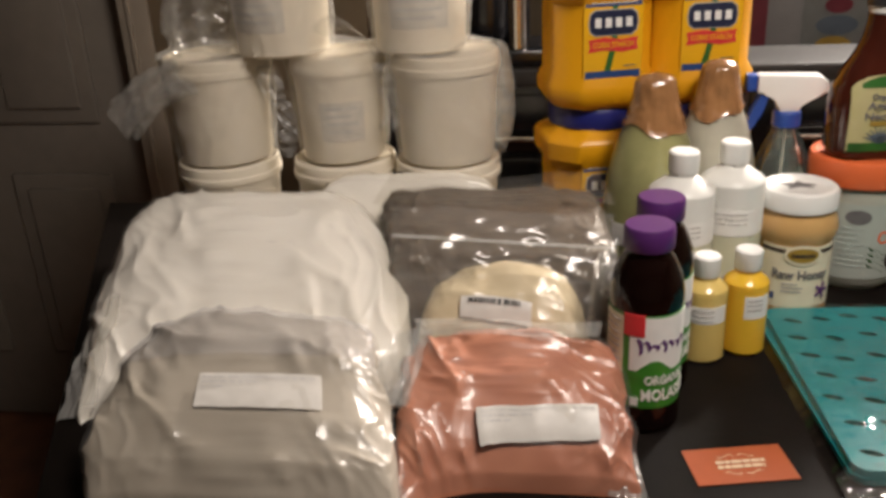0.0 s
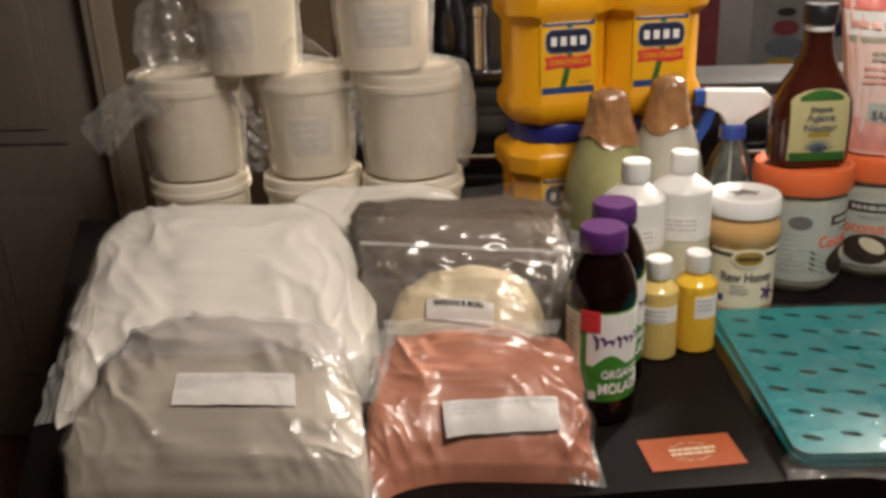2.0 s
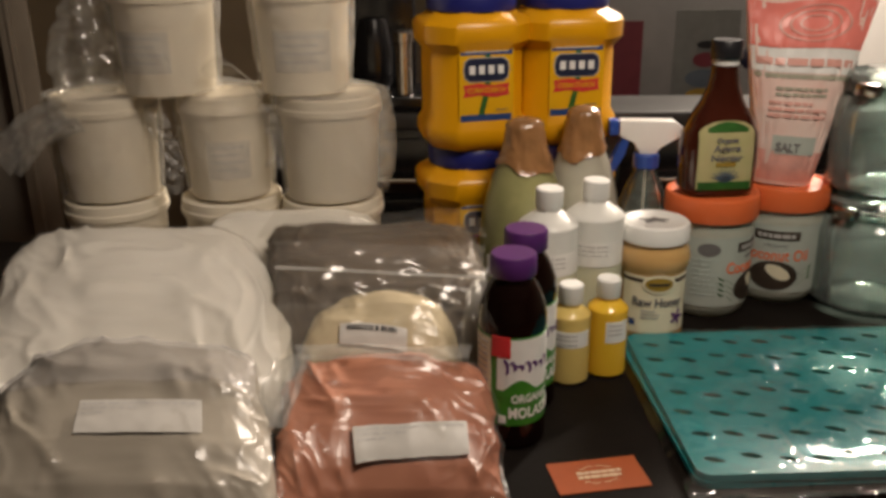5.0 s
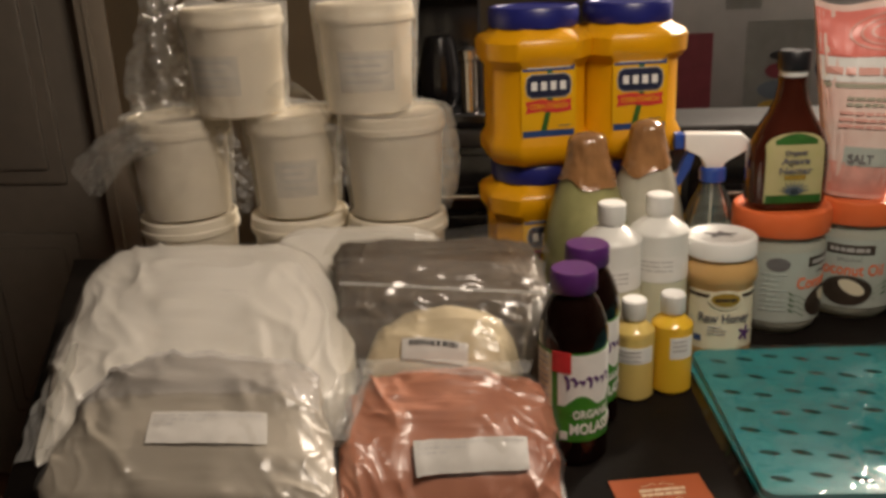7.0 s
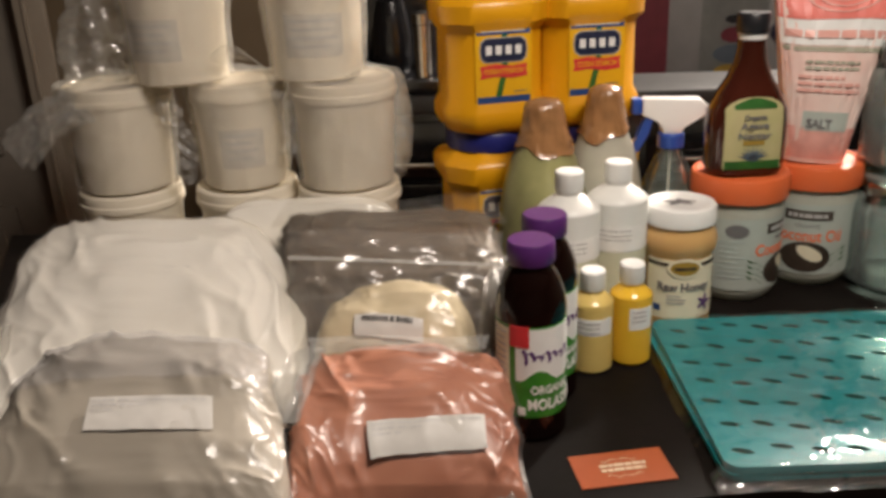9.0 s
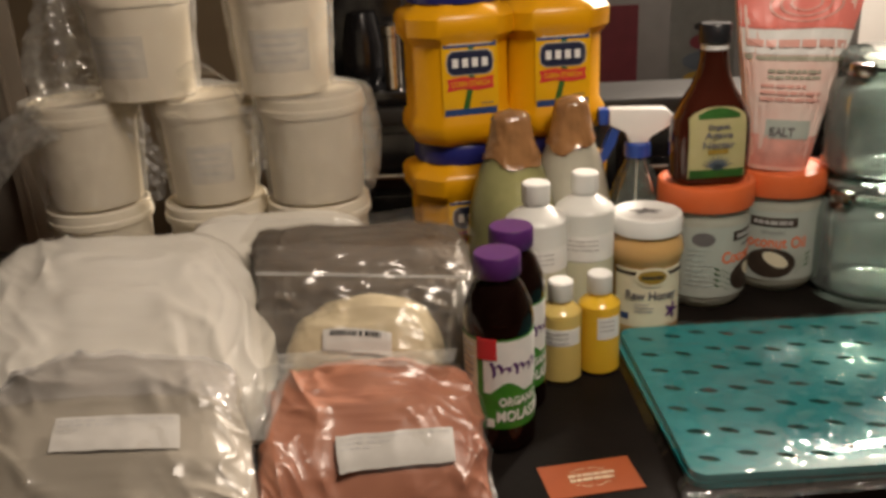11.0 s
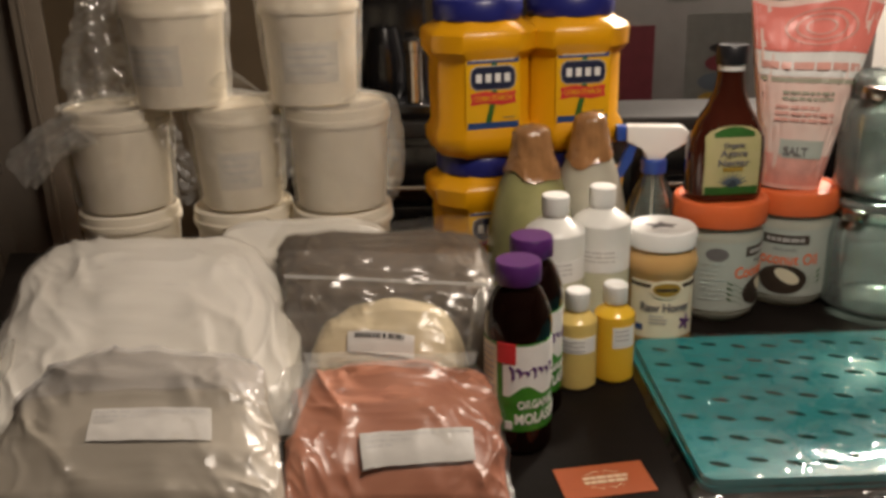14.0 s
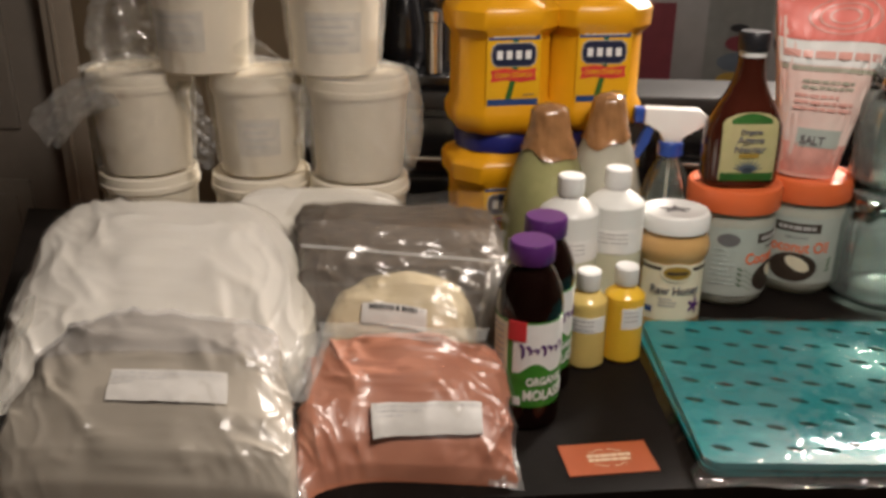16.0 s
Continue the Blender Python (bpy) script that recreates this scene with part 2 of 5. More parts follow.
M = {
    "table": mat("black_lacquered_wood", (0.008, 0.006, 0.005), 0.5, vary=0.3, scale=18, bump=0.12, bump_scale=90, spec=0.11),
    "door": mat("taupe_door_paint", (0.21, 0.185, 0.155), 0.45, vary=0.06, scale=25, bump=0.05),
    "trim": mat("cream_trim_paint", (0.31, 0.265, 0.21), 0.4, vary=0.06, scale=25),
    "wall": mat("olive_brown_wall_paint", (0.13, 0.095, 0.055), 0.7, vary=0.08, scale=12, bump=0.1, bump_scale=300),
    "ceiling": mat("white_ceiling_paint", (0.7, 0.68, 0.64), 0.8, vary=0.04, scale=8),
    "floor": mat("red_brown_floorboards", (0.12, 0.05, 0.028), 0.35, vary=0.3, scale=14, bump=0.1),
    "tub": mat("white_tub_plastic", (0.87, 0.80, 0.66), 0.38, vary=0.03, scale=20, through_light=0.15),
    "tublabel": mat("grey_tub_label", (0.64, 0.60, 0.53), 0.5, vary=0.1, scale=60),
    "white": mat("white_cap_plastic", (0.80, 0.80, 0.77), 0.35, vary=0.02, scale=30),
    "hdpe": mat("milky_bottle_plastic", (0.78, 0.78, 0.74), 0.3, vary=0.03, scale=20, through_light=0.1),
    "paleoil": mat("pale_oil_in_bottle", (0.68, 0.67, 0.50), 0.22, vary=0.05, scale=20, through_light=0.15),
    "yellowoil": mat("yellow_oil_in_bottle", (0.95, 0.60, 0.05), 0.18, vary=0.06, scale=12, through_light=0.2, coat=0.4),
    "straw": mat("straw_oil_in_bottle", (0.82, 0.62, 0.20), 0.18, vary=0.08, scale=12, through_light=0.2, coat=0.4),
    "paper": mat("white_label_paper", (0.80, 0.79, 0.76), 0.5, vary=0.03, scale=80),
    "baglabel": mat("label_paper_under_film", (0.60, 0.58, 0.54), 0.4, vary=0.06, scale=60),
    "print": mat("grey_print", (0.16, 0.15, 0.15), 0.6, vary=0.1, scale=80),
    "palegrey": mat("pale_grey_print", (0.45, 0.44, 0.42), 0.6, vary=0.1, scale=80),
    "faint": mat("faint_grey_green_print", (0.46, 0.52, 0.49), 0.6, vary=0.1, scale=80),
    "faintgrey": mat("faint_grey_print", (0.52, 0.51, 0.50), 0.6, vary=0.1, scale=80),
    "black": mat("black_print", (0.015, 0.015, 0.018), 0.4, vary=0.1, scale=80),
    "purplecap": mat("purple_cap_plastic", (0.075, 0.018, 0.12), 0.35, vary=0.06, scale=40),
    "molasses": mat("dark_molasses_bottle", (0.006, 0.002, 0.0015), 0.12, vary=0.2, scale=10, spec=0.4),
    "green": mat("green_label_paper", (0.045, 0.22, 0.022), 0.4, vary=0.2, scale=50),
    "leafgreen": mat("dark_green_print", (0.03, 0.13, 0.02), 0.45, vary=0.2, scale=50),
    "red": mat("red_print", (0.62, 0.035, 0.04), 0.45, vary=0.08, scale=50),
    "purple": mat("purple_print", (0.11, 0.03, 0.17), 0.5, vary=0.1, scale=50),
    "cream": mat("cream_label_paper", (0.76, 0.70, 0.52), 0.5, vary=0.04, scale=50),
    "yellow": mat("yellow_jug_plastic", (0.70, 0.325, 0.005), 0.33, vary=0.05, scale=14, bump=0.03, bump_scale=60),
    "labelyellow": mat("yellow_label_paper", (0.74, 0.40, 0.010), 0.3, vary=0.03, scale=40),
    "bluelid": mat("dark_blue_lid_plastic", (0.014, 0.018, 0.15), 0.35, vary=0.08, scale=30),
    "blue": mat("blue_print", (0.018, 0.06, 0.20), 0.4, vary=0.1, scale=40),
    "navy": mat("navy_print", (0.015, 0.02, 0.05), 0.4, vary=0.1, scale=40),
    "tape": mat("brown_packing_tape", (0.29, 0.145, 0.06), 0.2, vary=0.2, scale=50, bump=0.5, bump_scale=60, coat=0.7),
    "greenjug": mat("green_tinted_oil_jug", (0.43, 0.42, 0.19), 0.14, vary=0.30, scale=14, through_light=0.35, coat=0.6),
    "clearjug": mat("cloudy_white_jug", (0.58, 0.56, 0.46), 0.2, vary=0.16, scale=14, through_light=0.35, coat=0.5),
    "honey": mat("raw_honey", (0.66, 0.41, 0.16), 0.2, vary=0.06, scale=16, through_light=0.12, coat=0.6),
    "orange": mat("orange_lid_plastic", (0.74, 0.15, 0.045), 0.38, vary=0.05, scale=30, bump=0.05),
    "coco": mat("frosted_tub_white_oil", (0.50, 0.51, 0.43), 0.3, vary=0.05, scale=14, through_light=0.2),
    "cocolabel": mat("pale_blue_white_label", (0.44, 0.48, 0.43), 0.4, vary=0.05, scale=30),
    "orangeprint": mat("orange_print", (0.80, 0.16, 0.05), 0.45, vary=0.06, scale=40),
    "brown": mat("dark_brown_print", (0.05, 0.035, 0.025), 0.45, vary=0.2, scale=60),
    "amber": mat("amber_syrup_bottle", (0.050, 0.011, 0.006), 0.1, vary=0.3, scale=12, spec=0.6),
    "pinkpouch": mat("coral_pouch_print", (0.85, 0.24, 0.20), 0.3, vary=0.1, scale=18, bump=0.12, bump_scale=40),
    "palepouch": mat("pale_pink_pouch_panel", (0.82, 0.70, 0.63), 0.3, second=(0.74, 0.46, 0.40), scale=24, bump=0.12, bump_scale=40),
    "agavelabel": mat("cream_green_label", (0.52, 0.45, 0.24), 0.5, vary=0.05, scale=40, second=(0.42, 0.40, 0.17)),
    "saltpink": mat("pink_salt_seen_through", (0.74, 0.38, 0.32), 0.3, vary=0.12, scale=60),
    "sage": mat("grey_green_pouch_print", (0.38, 0.37, 0.28), 0.4, vary=0.1, scale=30),
    "teal": mat("teal_silicone", (0.0005, 0.275, 0.315), 0.38, vary=0.08, scale=30, bump=0.04),
    # same silicone, darkened: the shade inside the hollows is in the colour
    "tealshade": mat("teal_silicone_hollow_shade", (0.012, 0.095, 0.09), 0.45, vary=0.08, scale=30),
    "card": mat("rust_orange_card", (0.42, 0.095, 0.028), 0.5, vary=0.04, scale=60),
    "cardprint": mat("cream_card_print", (0.80, 0.66, 0.46), 0.5, vary=0.04, scale=60),
    "bluespray": mat("blue_trigger_plastic", (0.02, 0.07, 0.34), 0.35, vary=0.06, scale=40),
    "steel": mat("brushed_steel", (0.55, 0.52, 0.48), 0.22, 1.0, vary=0.08, scale=60),
    "appliance": mat("black_enamel", (0.008, 0.008, 0.009), 0.2, vary=0.2, scale=20),
    "granite": mat("speckled_dark_granite", (0.022, 0.02, 0.018), 0.6, second=(0.008, 0.007, 0.006), scale=160),
    "fridge": mat("grey_white_fridge_enamel", (0.20, 0.195, 0.19), 0.4, vary=0.06, scale=20, bump=0.05),
    "maroon": mat("maroon_paper", (0.15, 0.018, 0.03), 0.6, vary=0.1, scale=30),
    "picture": mat("pale_picture_paper", (0.17, 0.18, 0.17), 0.6, vary=0.1, scale=30),
    "mustard": mat("mustard_print", (0.34, 0.22, 0.03), 0.6, vary=0.1, scale=30),
    "greyblue": mat("grey_blue_print", (0.09, 0.12, 0.15), 0.6, vary=0.1, scale=30),
    "glass": glass("green_tinted_jar_glass", (0.90, 0.98, 0.95), 0.20, 0.35),
    "sprayglass": glass("clear_spray_bottle", (0.93, 0.94, 0.92), 0.05, 0.3),
    "film": film("clear_bag_film"),
    "bagfilm": film("clear_bag_skin", haze=0.04, gloss=0.045, scale=16, tint=(0.995, 0.99, 0.98), bump=0.5, rough=0.24),
    "tubfilm": film("clear_film_over_tubs", haze=0.20, gloss=0.09, scale=34, tint=(0.995, 0.98, 0.95), bump=1.0, rough=0.13),
    "softfilm": film("soft_clear_film", haze=0.16, gloss=0.05, scale=14, bump=0.4, rough=0.32),
    "trayfilm": film("crinkled_tray_film", haze=0.002, gloss=0.135, scale=10, bump=0.15, rough=0.05),
    "whitepowder": powder("white_powder_in_bag", (0.90, 0.88, 0.82), (0.84, 0.81, 0.74), crease=0.9, scale=9.0, coat=0.8, coat_rough=0.36),
    "greypowder": powder("pale_grey_powder_in_bag", (0.40, 0.36, 0.30), (0.33, 0.295, 0.24), crease=0.9, coat=0.7, coat_rough=0.34),
    "pinkpowder": powder("coral_clay_powder_in_bag", (0.50, 0.20, 0.11), (0.36, 0.115, 0.058), crease=0.9, coat=0.7, coat_rough=0.34),
    "creampowder": powder("cream_powder_in_bag", (0.70, 0.60, 0.42), (0.50, 0.41, 0.25), crease=0.8, coat=0.4, grain=45),
    "darkpowder": powder("grey_brown_powder_in_bag", (0.15, 0.105, 0.068), (0.04, 0.027, 0.017), crease=1.0, grain=60),
}


# ---- builders ----
def part(name, bm, material, parent, label=""):
    """Links a bmesh as one mesh object under a thing or a part."""
    bmesh.ops.recalc_face_normals(bm, faces=bm.faces)
    me = bpy.data.meshes.new(name)
    bm.to_mesh(me)
    bm.free()
    me.materials.append(M[material] if isinstance(material, str) else material)
    for poly in me.polygons:
        poly.use_smooth = True
    me.set_sharp_from_angle(angle=radians(38))
    ob = new(name, me)
    ob.parent = parent
    if label:
        ob["label"] = label
    return ob


def thing(name, label, category, m, group=""):
    ob = new(name)
    ob.empty_display_size = 0.03
    ob.matrix_basis = m
    return tagged(ob, label, category, group, "thing")


def structure(name, bm, material, label="", category=""):
    return tagged(part(name, bm, material, None), label, category, "", "structure")


def box(x0, x1, y0, y1, z0, z1, bevel=0.0, seg=2):
    bm = bmesh.new()
    bmesh.ops.create_cube(bm, size=1)
    for v in bm.verts:
        v.co = Vector((x0 + (v.co.x + 0.5) * (x1 - x0), y0 + (v.co.y + 0.5) * (y1 - y0), z0 + (v.co.z + 0.5) * (z1 - z0)))
    if bevel:
        bmesh.ops.bevel(bm, geom=bm.edges[:], offset=bevel, segments=seg, affect="EDGES", profile=0.5)
    return bm


def lathe(profile, seg=48, ribs=0, rib=0.0):
    """A turned solid from (radius, height) pairs, closed at both ends."""
    bm = bmesh.new()
    rings = []
    for r, z in profile:
        if r < 1e-5:
            rings.append([bm.verts.new((0, 0, z))])
            continue
        ring = []
        for k in range(seg):
            a = 2 * math.pi * k / seg
            rr = r + (rib if ribs and k % 2 else 0)
            ring.append(bm.verts.new((rr * math.cos(a), rr * math.sin(a), z)))
        rings.append(ring)
    for lo, hi in zip(rings, rings[1:]):
        for k in range(seg):
            n = (k + 1) % seg
            if len(lo) == 1 and len(hi) == 1:
                continue
            if len(lo) == 1:
                bm.faces.new((lo[0], hi[n], hi[k]))
            elif len(hi) == 1:
                bm.faces.new((lo[k], lo[n], hi[0]))
            else:
                bm.faces.new((lo[k], lo[n], hi[n], hi[k]))
    if len(rings[0]) > 1:
        bm.faces.new(rings[0][::-1])
    if len(rings[-1]) > 1:
        bm.faces.new(rings[-1])
    return bm


def prism(outline, z0, z1, bevel=0.0):
    """An upright solid on an outline of (x, y) pairs."""
    bm = bmesh.new()
    lo = [bm.verts.new((x, y, z0)) for x, y in outline]
    hi = [bm.verts.new((x, y, z1)) for x, y in outline]
    for k in range(len(lo)):
        n = (k + 1) % len(lo)
        bm.faces.new((lo[k], lo[n], hi[n], hi[k]))
    bm.faces.new(lo[::-1])
    bm.faces.new(hi)
    if bevel:
        bmesh.ops.bevel(bm, geom=bm.edges[:], offset=bevel, segments=2, affect="EDGES", profile=0.5)
    return bm


def rounded(w, d, r, n=5):
    """The outline of a rectangle w by d with corners of radius r."""
    pts = []
    for cx, cy, a0 in ((w / 2 - r, d / 2 - r, 0), (-w / 2 + r, d / 2 - r, 90), (-w / 2 + r, -d / 2 + r, 180), (w / 2 - r, -d / 2 + r, 270)):
        for k in range(n + 1):
            a = radians(a0 + 90 * k / n)
            pts.append((cx + r * math.cos(a), cy + r * math.sin(a)))
    return pts


def loft(sections, outline_of):
    """A solid through sections (z, w, d, r, dx, dy), each a rounded rectangle."""
    bm = bmesh.new()
    rings = []
    for z, w, d, r, *off in sections:
        dx, dy = off if off else (0, 0)
        rings.append([bm.verts.new((x + dx, y + dy, z)) for x, y in outline_of(w, d, r)])
    for lo, hi in zip(rings, rings[1:]):
        for k in range(len(lo)):
            n = (k + 1) % len(lo)
            bm.faces.new((lo[k], lo[n], hi[n], hi[k]))
    bm.faces.new(rings[0][::-1])
    bm.faces.new(rings[-1])
    return bm


def wrap(x, z, r, a0):
    """A point x along and z up on an upright cylinder of radius r; x = 0 lies at angle a0 (degrees, -90 faces the front)."""
    a = radians(a0) + x / r
    return Vector((r * math.cos(a), r * math.sin(a), z))


def curved(r, a0, x0, x1, z0, z1, thick=0.0005, r_top=None, n=14, nz=1, edge=None):
    """A thin label on an upright cylinder or cone. edge: a function that gives the upper edge at x."""
    bm = bmesh.new()
    grid = []
    for k in range(n + 1):
        x = x0 + (x1 - x0) * k / n
        top = edge(x) if edge else z1
        col = []
        for j in range(nz + 1):
            f = j / nz
            z = z0 + (top - z0) * f
            rr = r if r_top is None else r + (r_top - r) * f
            col.append((wrap(x * rr / r, z, rr + thick, a0), wrap(x * rr / r, z, rr - 0.0006, a0)))
        grid.append([(bm.verts.new(a), bm.verts.new(b)) for a, b in col])
    for k in range(n):
        for j in range(nz):
            a, b, c, d = grid[k][j], grid[k + 1][j], grid[k + 1][j + 1], grid[k][j + 1]
            bm.faces.new((a[0], b[0], c[0], d[0]))
            bm.faces.new((d[1], c[1], b[1], a[1]))
    rim = [grid[k][0] for k in range(n + 1)] + [grid[n][j] for j in range(1, nz + 1)] + [grid[k][nz] for k in range(n - 1, -1, -1)] + [grid[0][j] for j in range(nz - 1, 0, -1)]
    for k in range(len(rim)):
        a, b = rim[k], rim[(k + 1) % len(rim)]
        bm.faces.new((b[0], a[0], a[1], b[1]))
    return bm


def lettering(text, size, place, width=None, bold=0.0):
    """Raised letters as a bmesh; place(x, y, depth) sets each point, x from the middle of the line, y from its base."""
    cu = bpy.data.curves.new("letters", "FONT")
    cu.body, cu.size, cu.align_x, cu.extrude, cu.offset = text, size, "CENTER", 0.0004, bold
    cu.resolution_u = 3
    ob = bpy.data.objects.new("letters", cu)
    me = ob.to_mesh()
    bm = bmesh.new()
    bm.from_mesh(me)
    ob.to_mesh_clear()
    bpy.data.objects.remove(ob)
    wide = max((abs(v.co.x) for v in bm.verts), default=1) * 2
    k = (width / wide) if width else 1
    for v in bm.verts:
        v.co = place(v.co.x * k, v.co.y, v.co.z)
    return bm


def on_can(r, a0, z, lift=0.0009):
    return lambda x, y, d: wrap(x, z + y, r + lift + d, a0)


def flat_patch(outline, place, thick=0.0006):
    """A thin flat piece from (x, y) pairs, laid by place(x, y, depth)."""
    bm = bmesh.new()
    lo = [bm.verts.new(place(x, y, -0.0004)) for x, y in outline]
    hi = [bm.verts.new(place(x, y, thick)) for x, y in outline]
    for k in range(len(lo)):
        n = (k + 1) % len(lo)
        bm.faces.new((lo[k], lo[n], hi[n], hi[k]))
    bm.faces.new(lo[::-1])
    bm.faces.new(hi)
    return bm


def oval_patch(w, h, place, thick=0.0006, n=28, rings=6):
    """A thin oval in rings, so that it follows a curved surface."""
    bm = bmesh.new()
    mid = bm.verts.new(place(0, 0, thick))
    last = None
    for q in range(1, rings + 1):
        f = q / rings / 2
        ring = [bm.verts.new(place(w * f * math.cos(2 * math.pi * k / n), h * f * math.sin(2 * math.pi * k / n), thick)) for k in range(n)]
        for k in range(n):
            m_ = (k + 1) % n
            if last:
                bm.faces.new((last[k], ring[k], ring[m_], last[m_]))
            else:
                bm.faces.new((mid, ring[k], ring[m_]))
        last = ring
    return bm


def oval(w, h, n=24):
    return [(w / 2 * math.cos(2 * math.pi * k / n), h / 2 * math.sin(2 * math.pi * k / n)) for k in range(n)]


def bars(name, lines, material, parent, place_of, x0, x1, z1, pitch, height, seed=1):
    """Unreadable lines of print: thin bars of uneven length, joined as one piece of print."""
    rnd = random.Random(seed)
    bm = bmesh.new()
    for k in range(lines):
        x = x0
        end = x1 - (x1 - x0) * rnd.choice((0, 0.05, 0.3))
        while x < end - 0.001:
            w = min(rnd.uniform(0.004, 0.011) * (x1 - x0) / 0.05, end - x)
            z = z1 - k * pitch
            pts = [place_of(a, b, d) for d in (0.0003, 0.0010) for a, b in ((x, z - height), (x + w, z - height), (x + w, z), (x, z))]
            vs = [bm.verts.new(p) for p in pts]
            for f in ((0, 1, 2, 3), (7, 6, 5, 4), (0, 4, 5, 1), (1, 5, 6, 2), (2, 6, 7, 3), (3, 7, 4, 0)):
                bm.faces.new([vs[i] for i in f])
            x += w + (x1 - x0) * 0.025
    return part(name, bm, material, parent)


# ---- room ----
def slab(name, x0, x1, y0, y1, z0, z1, material, label="", category=""):
    return structure(name, box(x0, x1, y0, y1, z0, z1), material, label, category)


floor = slab("floor", -4.0, 4.0, -3.0, 5.0, -0.05, 0.0, "floor", "red-brown wooden floorboards", "floor")
ceiling = slab("ceiling", -4.0, 4.0, -3.0, 5.0, 2.44, 2.5, "ceiling", "plain white painted ceiling", "ceiling")
slab("wall_west", -4.1, -4.0, -3.0, 5.0, 0, 2.44, "wall", "plain olive-brown painted wall", "wall")
slab("wall_east", 4.0, 4.1, -3.0, 5.0, 0, 2.44, "wall", "plain olive-brown painted wall", "wall")
slab("wall_south", -4.0, 4.0, -3.1, -3.0, 0, 2.44, "wall", "plain olive-brown painted wall", "wall")
slab("wall_north", -4.0, 4.0, 5.0, 5.1, 0, 2.44, "wall", "plain olive-brown painted wall", "wall")
# unseen wall, added pale so that the glass jars look brighter against it
slab("wall_kitchen_backdrop", 1.27, 4.0, 3.05, 3.15, 0, 2.44, "ceiling", "unseen pale wall added as a bright backdrop to the jars", "wall")
DY = 1.86
slab("wall_by_door", -0.885, -0.36, DY, DY + 0.12, 0, 2.44, "wall", "olive-brown painted wall beside the door", "wall")
slab("wall_past_door", -4.0, -1.735, DY, DY + 0.12, 0, 2.44, "wall", "olive-brown painted wall beside the door", "wall")
slab("wall_over_door", -1.735, -0.885, DY, DY + 0.12, 2.06, 2.44, "wall", "olive-brown painted wall over the door", "wall")


def door_trim(name, x0, x1, z0, z1):
    bm = box(x0, x1, DY - 0.016, DY - 0.001, z0, z1, 0.004)
    for v in bm.verts:  # moulded: thinner towards one edge
        if v.co.y < DY - 0.01 and v.co.x > (x0 + x1) / 2:
            v.co.y += 0.005
    structure(name, bm, "trim", "cream moulded door casing", "trim")
    structure(name + "_bead", box(x0 + 0.02, x0 + 0.03, DY - 0.021, DY - 0.014, z0, z1, 0.002), "trim", "narrow bead on the door casing", "trim")


door_trim("trim_right", -0.885, -0.82, 0, 2.06)
door_trim("trim_left", -1.80, -1.735, 0, 2.06)
door_trim("trim_top", -1.735, -0.885, 2.061, 2.12)


def panelled_door(x0, x1):
    d = thing("door", "closed grey-taupe six-panel interior door in its frame", "door", pose(0, 0, 0))
    d["kind"] = "structure"
    d.name = "door_1"
    y = DY + 0.045
    part("door_leaf", box(x0, x1, y, y + 0.035, 0.008, 2.055, 0.002), "door", d)
    w = x1 - x0
    rows = ((0.20, 0.68), (0.80, 1.42), (1.53, 1.92))
    st = 0.115
    pw = (w - 3 * st) / 2
    for z0, z1 in rows:
        for k in range(2):
            a = x0 + st + k * (pw + st)
            fr = part("panel_moulding", box(a, a + pw, y - 0.007, y - 0.0005, z0, z1, 0.006, 3), "door", d)
            part("raised_panel", box(a + 0.035, a + pw - 0.035, y - 0.013, y - 0.006, z0 + 0.035, z1 - 0.035, 0.006, 3), "door", fr)
    part("door_knob", lathe([(0, 0), (0.025, 0), (0.026, 0.004), (0.01, 0.01), (0.01, 0.03), (0.024, 0.038), (0.027, 0.052), (0.018, 0.064), (0, 0.067)], 24), "steel", d, "brushed steel knob").matrix_basis = pose(x0 + 0.06, y, 0.95, 90)
    return d


panelled_door(-1.733, -0.887)
slab("door_jamb", -0.8865, -0.8855, DY + 0.002, DY + 0.118, 0, 2.055, "trim", "narrow cream door jamb", "trim")

# kitchen side
cnt = thing("kitchen_counter", "dark kitchen counter with a speckled granite edge", "counter", pose(0, 0, 0))
part("body", box(-0.36, 1.9, 1.95, 2.06, 0.0, 0.862, 0.004), "appliance", cnt)
part("worktop", box(-0.355, 1.92, 1.90, 2.10, 0.864, 0.905, 0.008, 3), "granite", cnt, "speckled dark granite worktop")
for k in range(3):
    dx = -0.30 + 0.72 * k
    dr = part("cupboard_door", box(dx, dx + 0.68, 1.932, 1.949, 0.10, 0.70, 0.004), "appliance", cnt)
    part("handle", box(dx + 0.05, dx + 0.63, 1.905, 1.918, 0.745, 0.757, 0.004), "steel", dr, "long steel bar handle")
    part("drawer_front", box(dx, dx + 0.68, 1.936, 1.949, 0.715, 0.84, 0.004), "appliance", cnt)

cm = thing("coffee_maker", "black coffee maker with a steel column, on the counter", "coffee maker", pose(-0.13, 2.0, 0.905))
part("base", box(-0.13, 0.15, -0.09, 0.09, 0, 0.035, 0.008), "appliance", cm)
part("column", box(-0.09, 0.09, 0.03, 0.09, 0.035, 0.30, 0.01), "appliance", cm)
part("head", box(-0.13, 0.15, -0.09, 0.09, 0.30, 0.42, 0.015), "appliance", cm)
part("carafe", lathe([(0, 0.037), (0.035, 0.037), (0.045, 0.06), (0.045, 0.12), (0.035, 0.17), (0.03, 0.19), (0, 0.19)]), "appliance", cm)
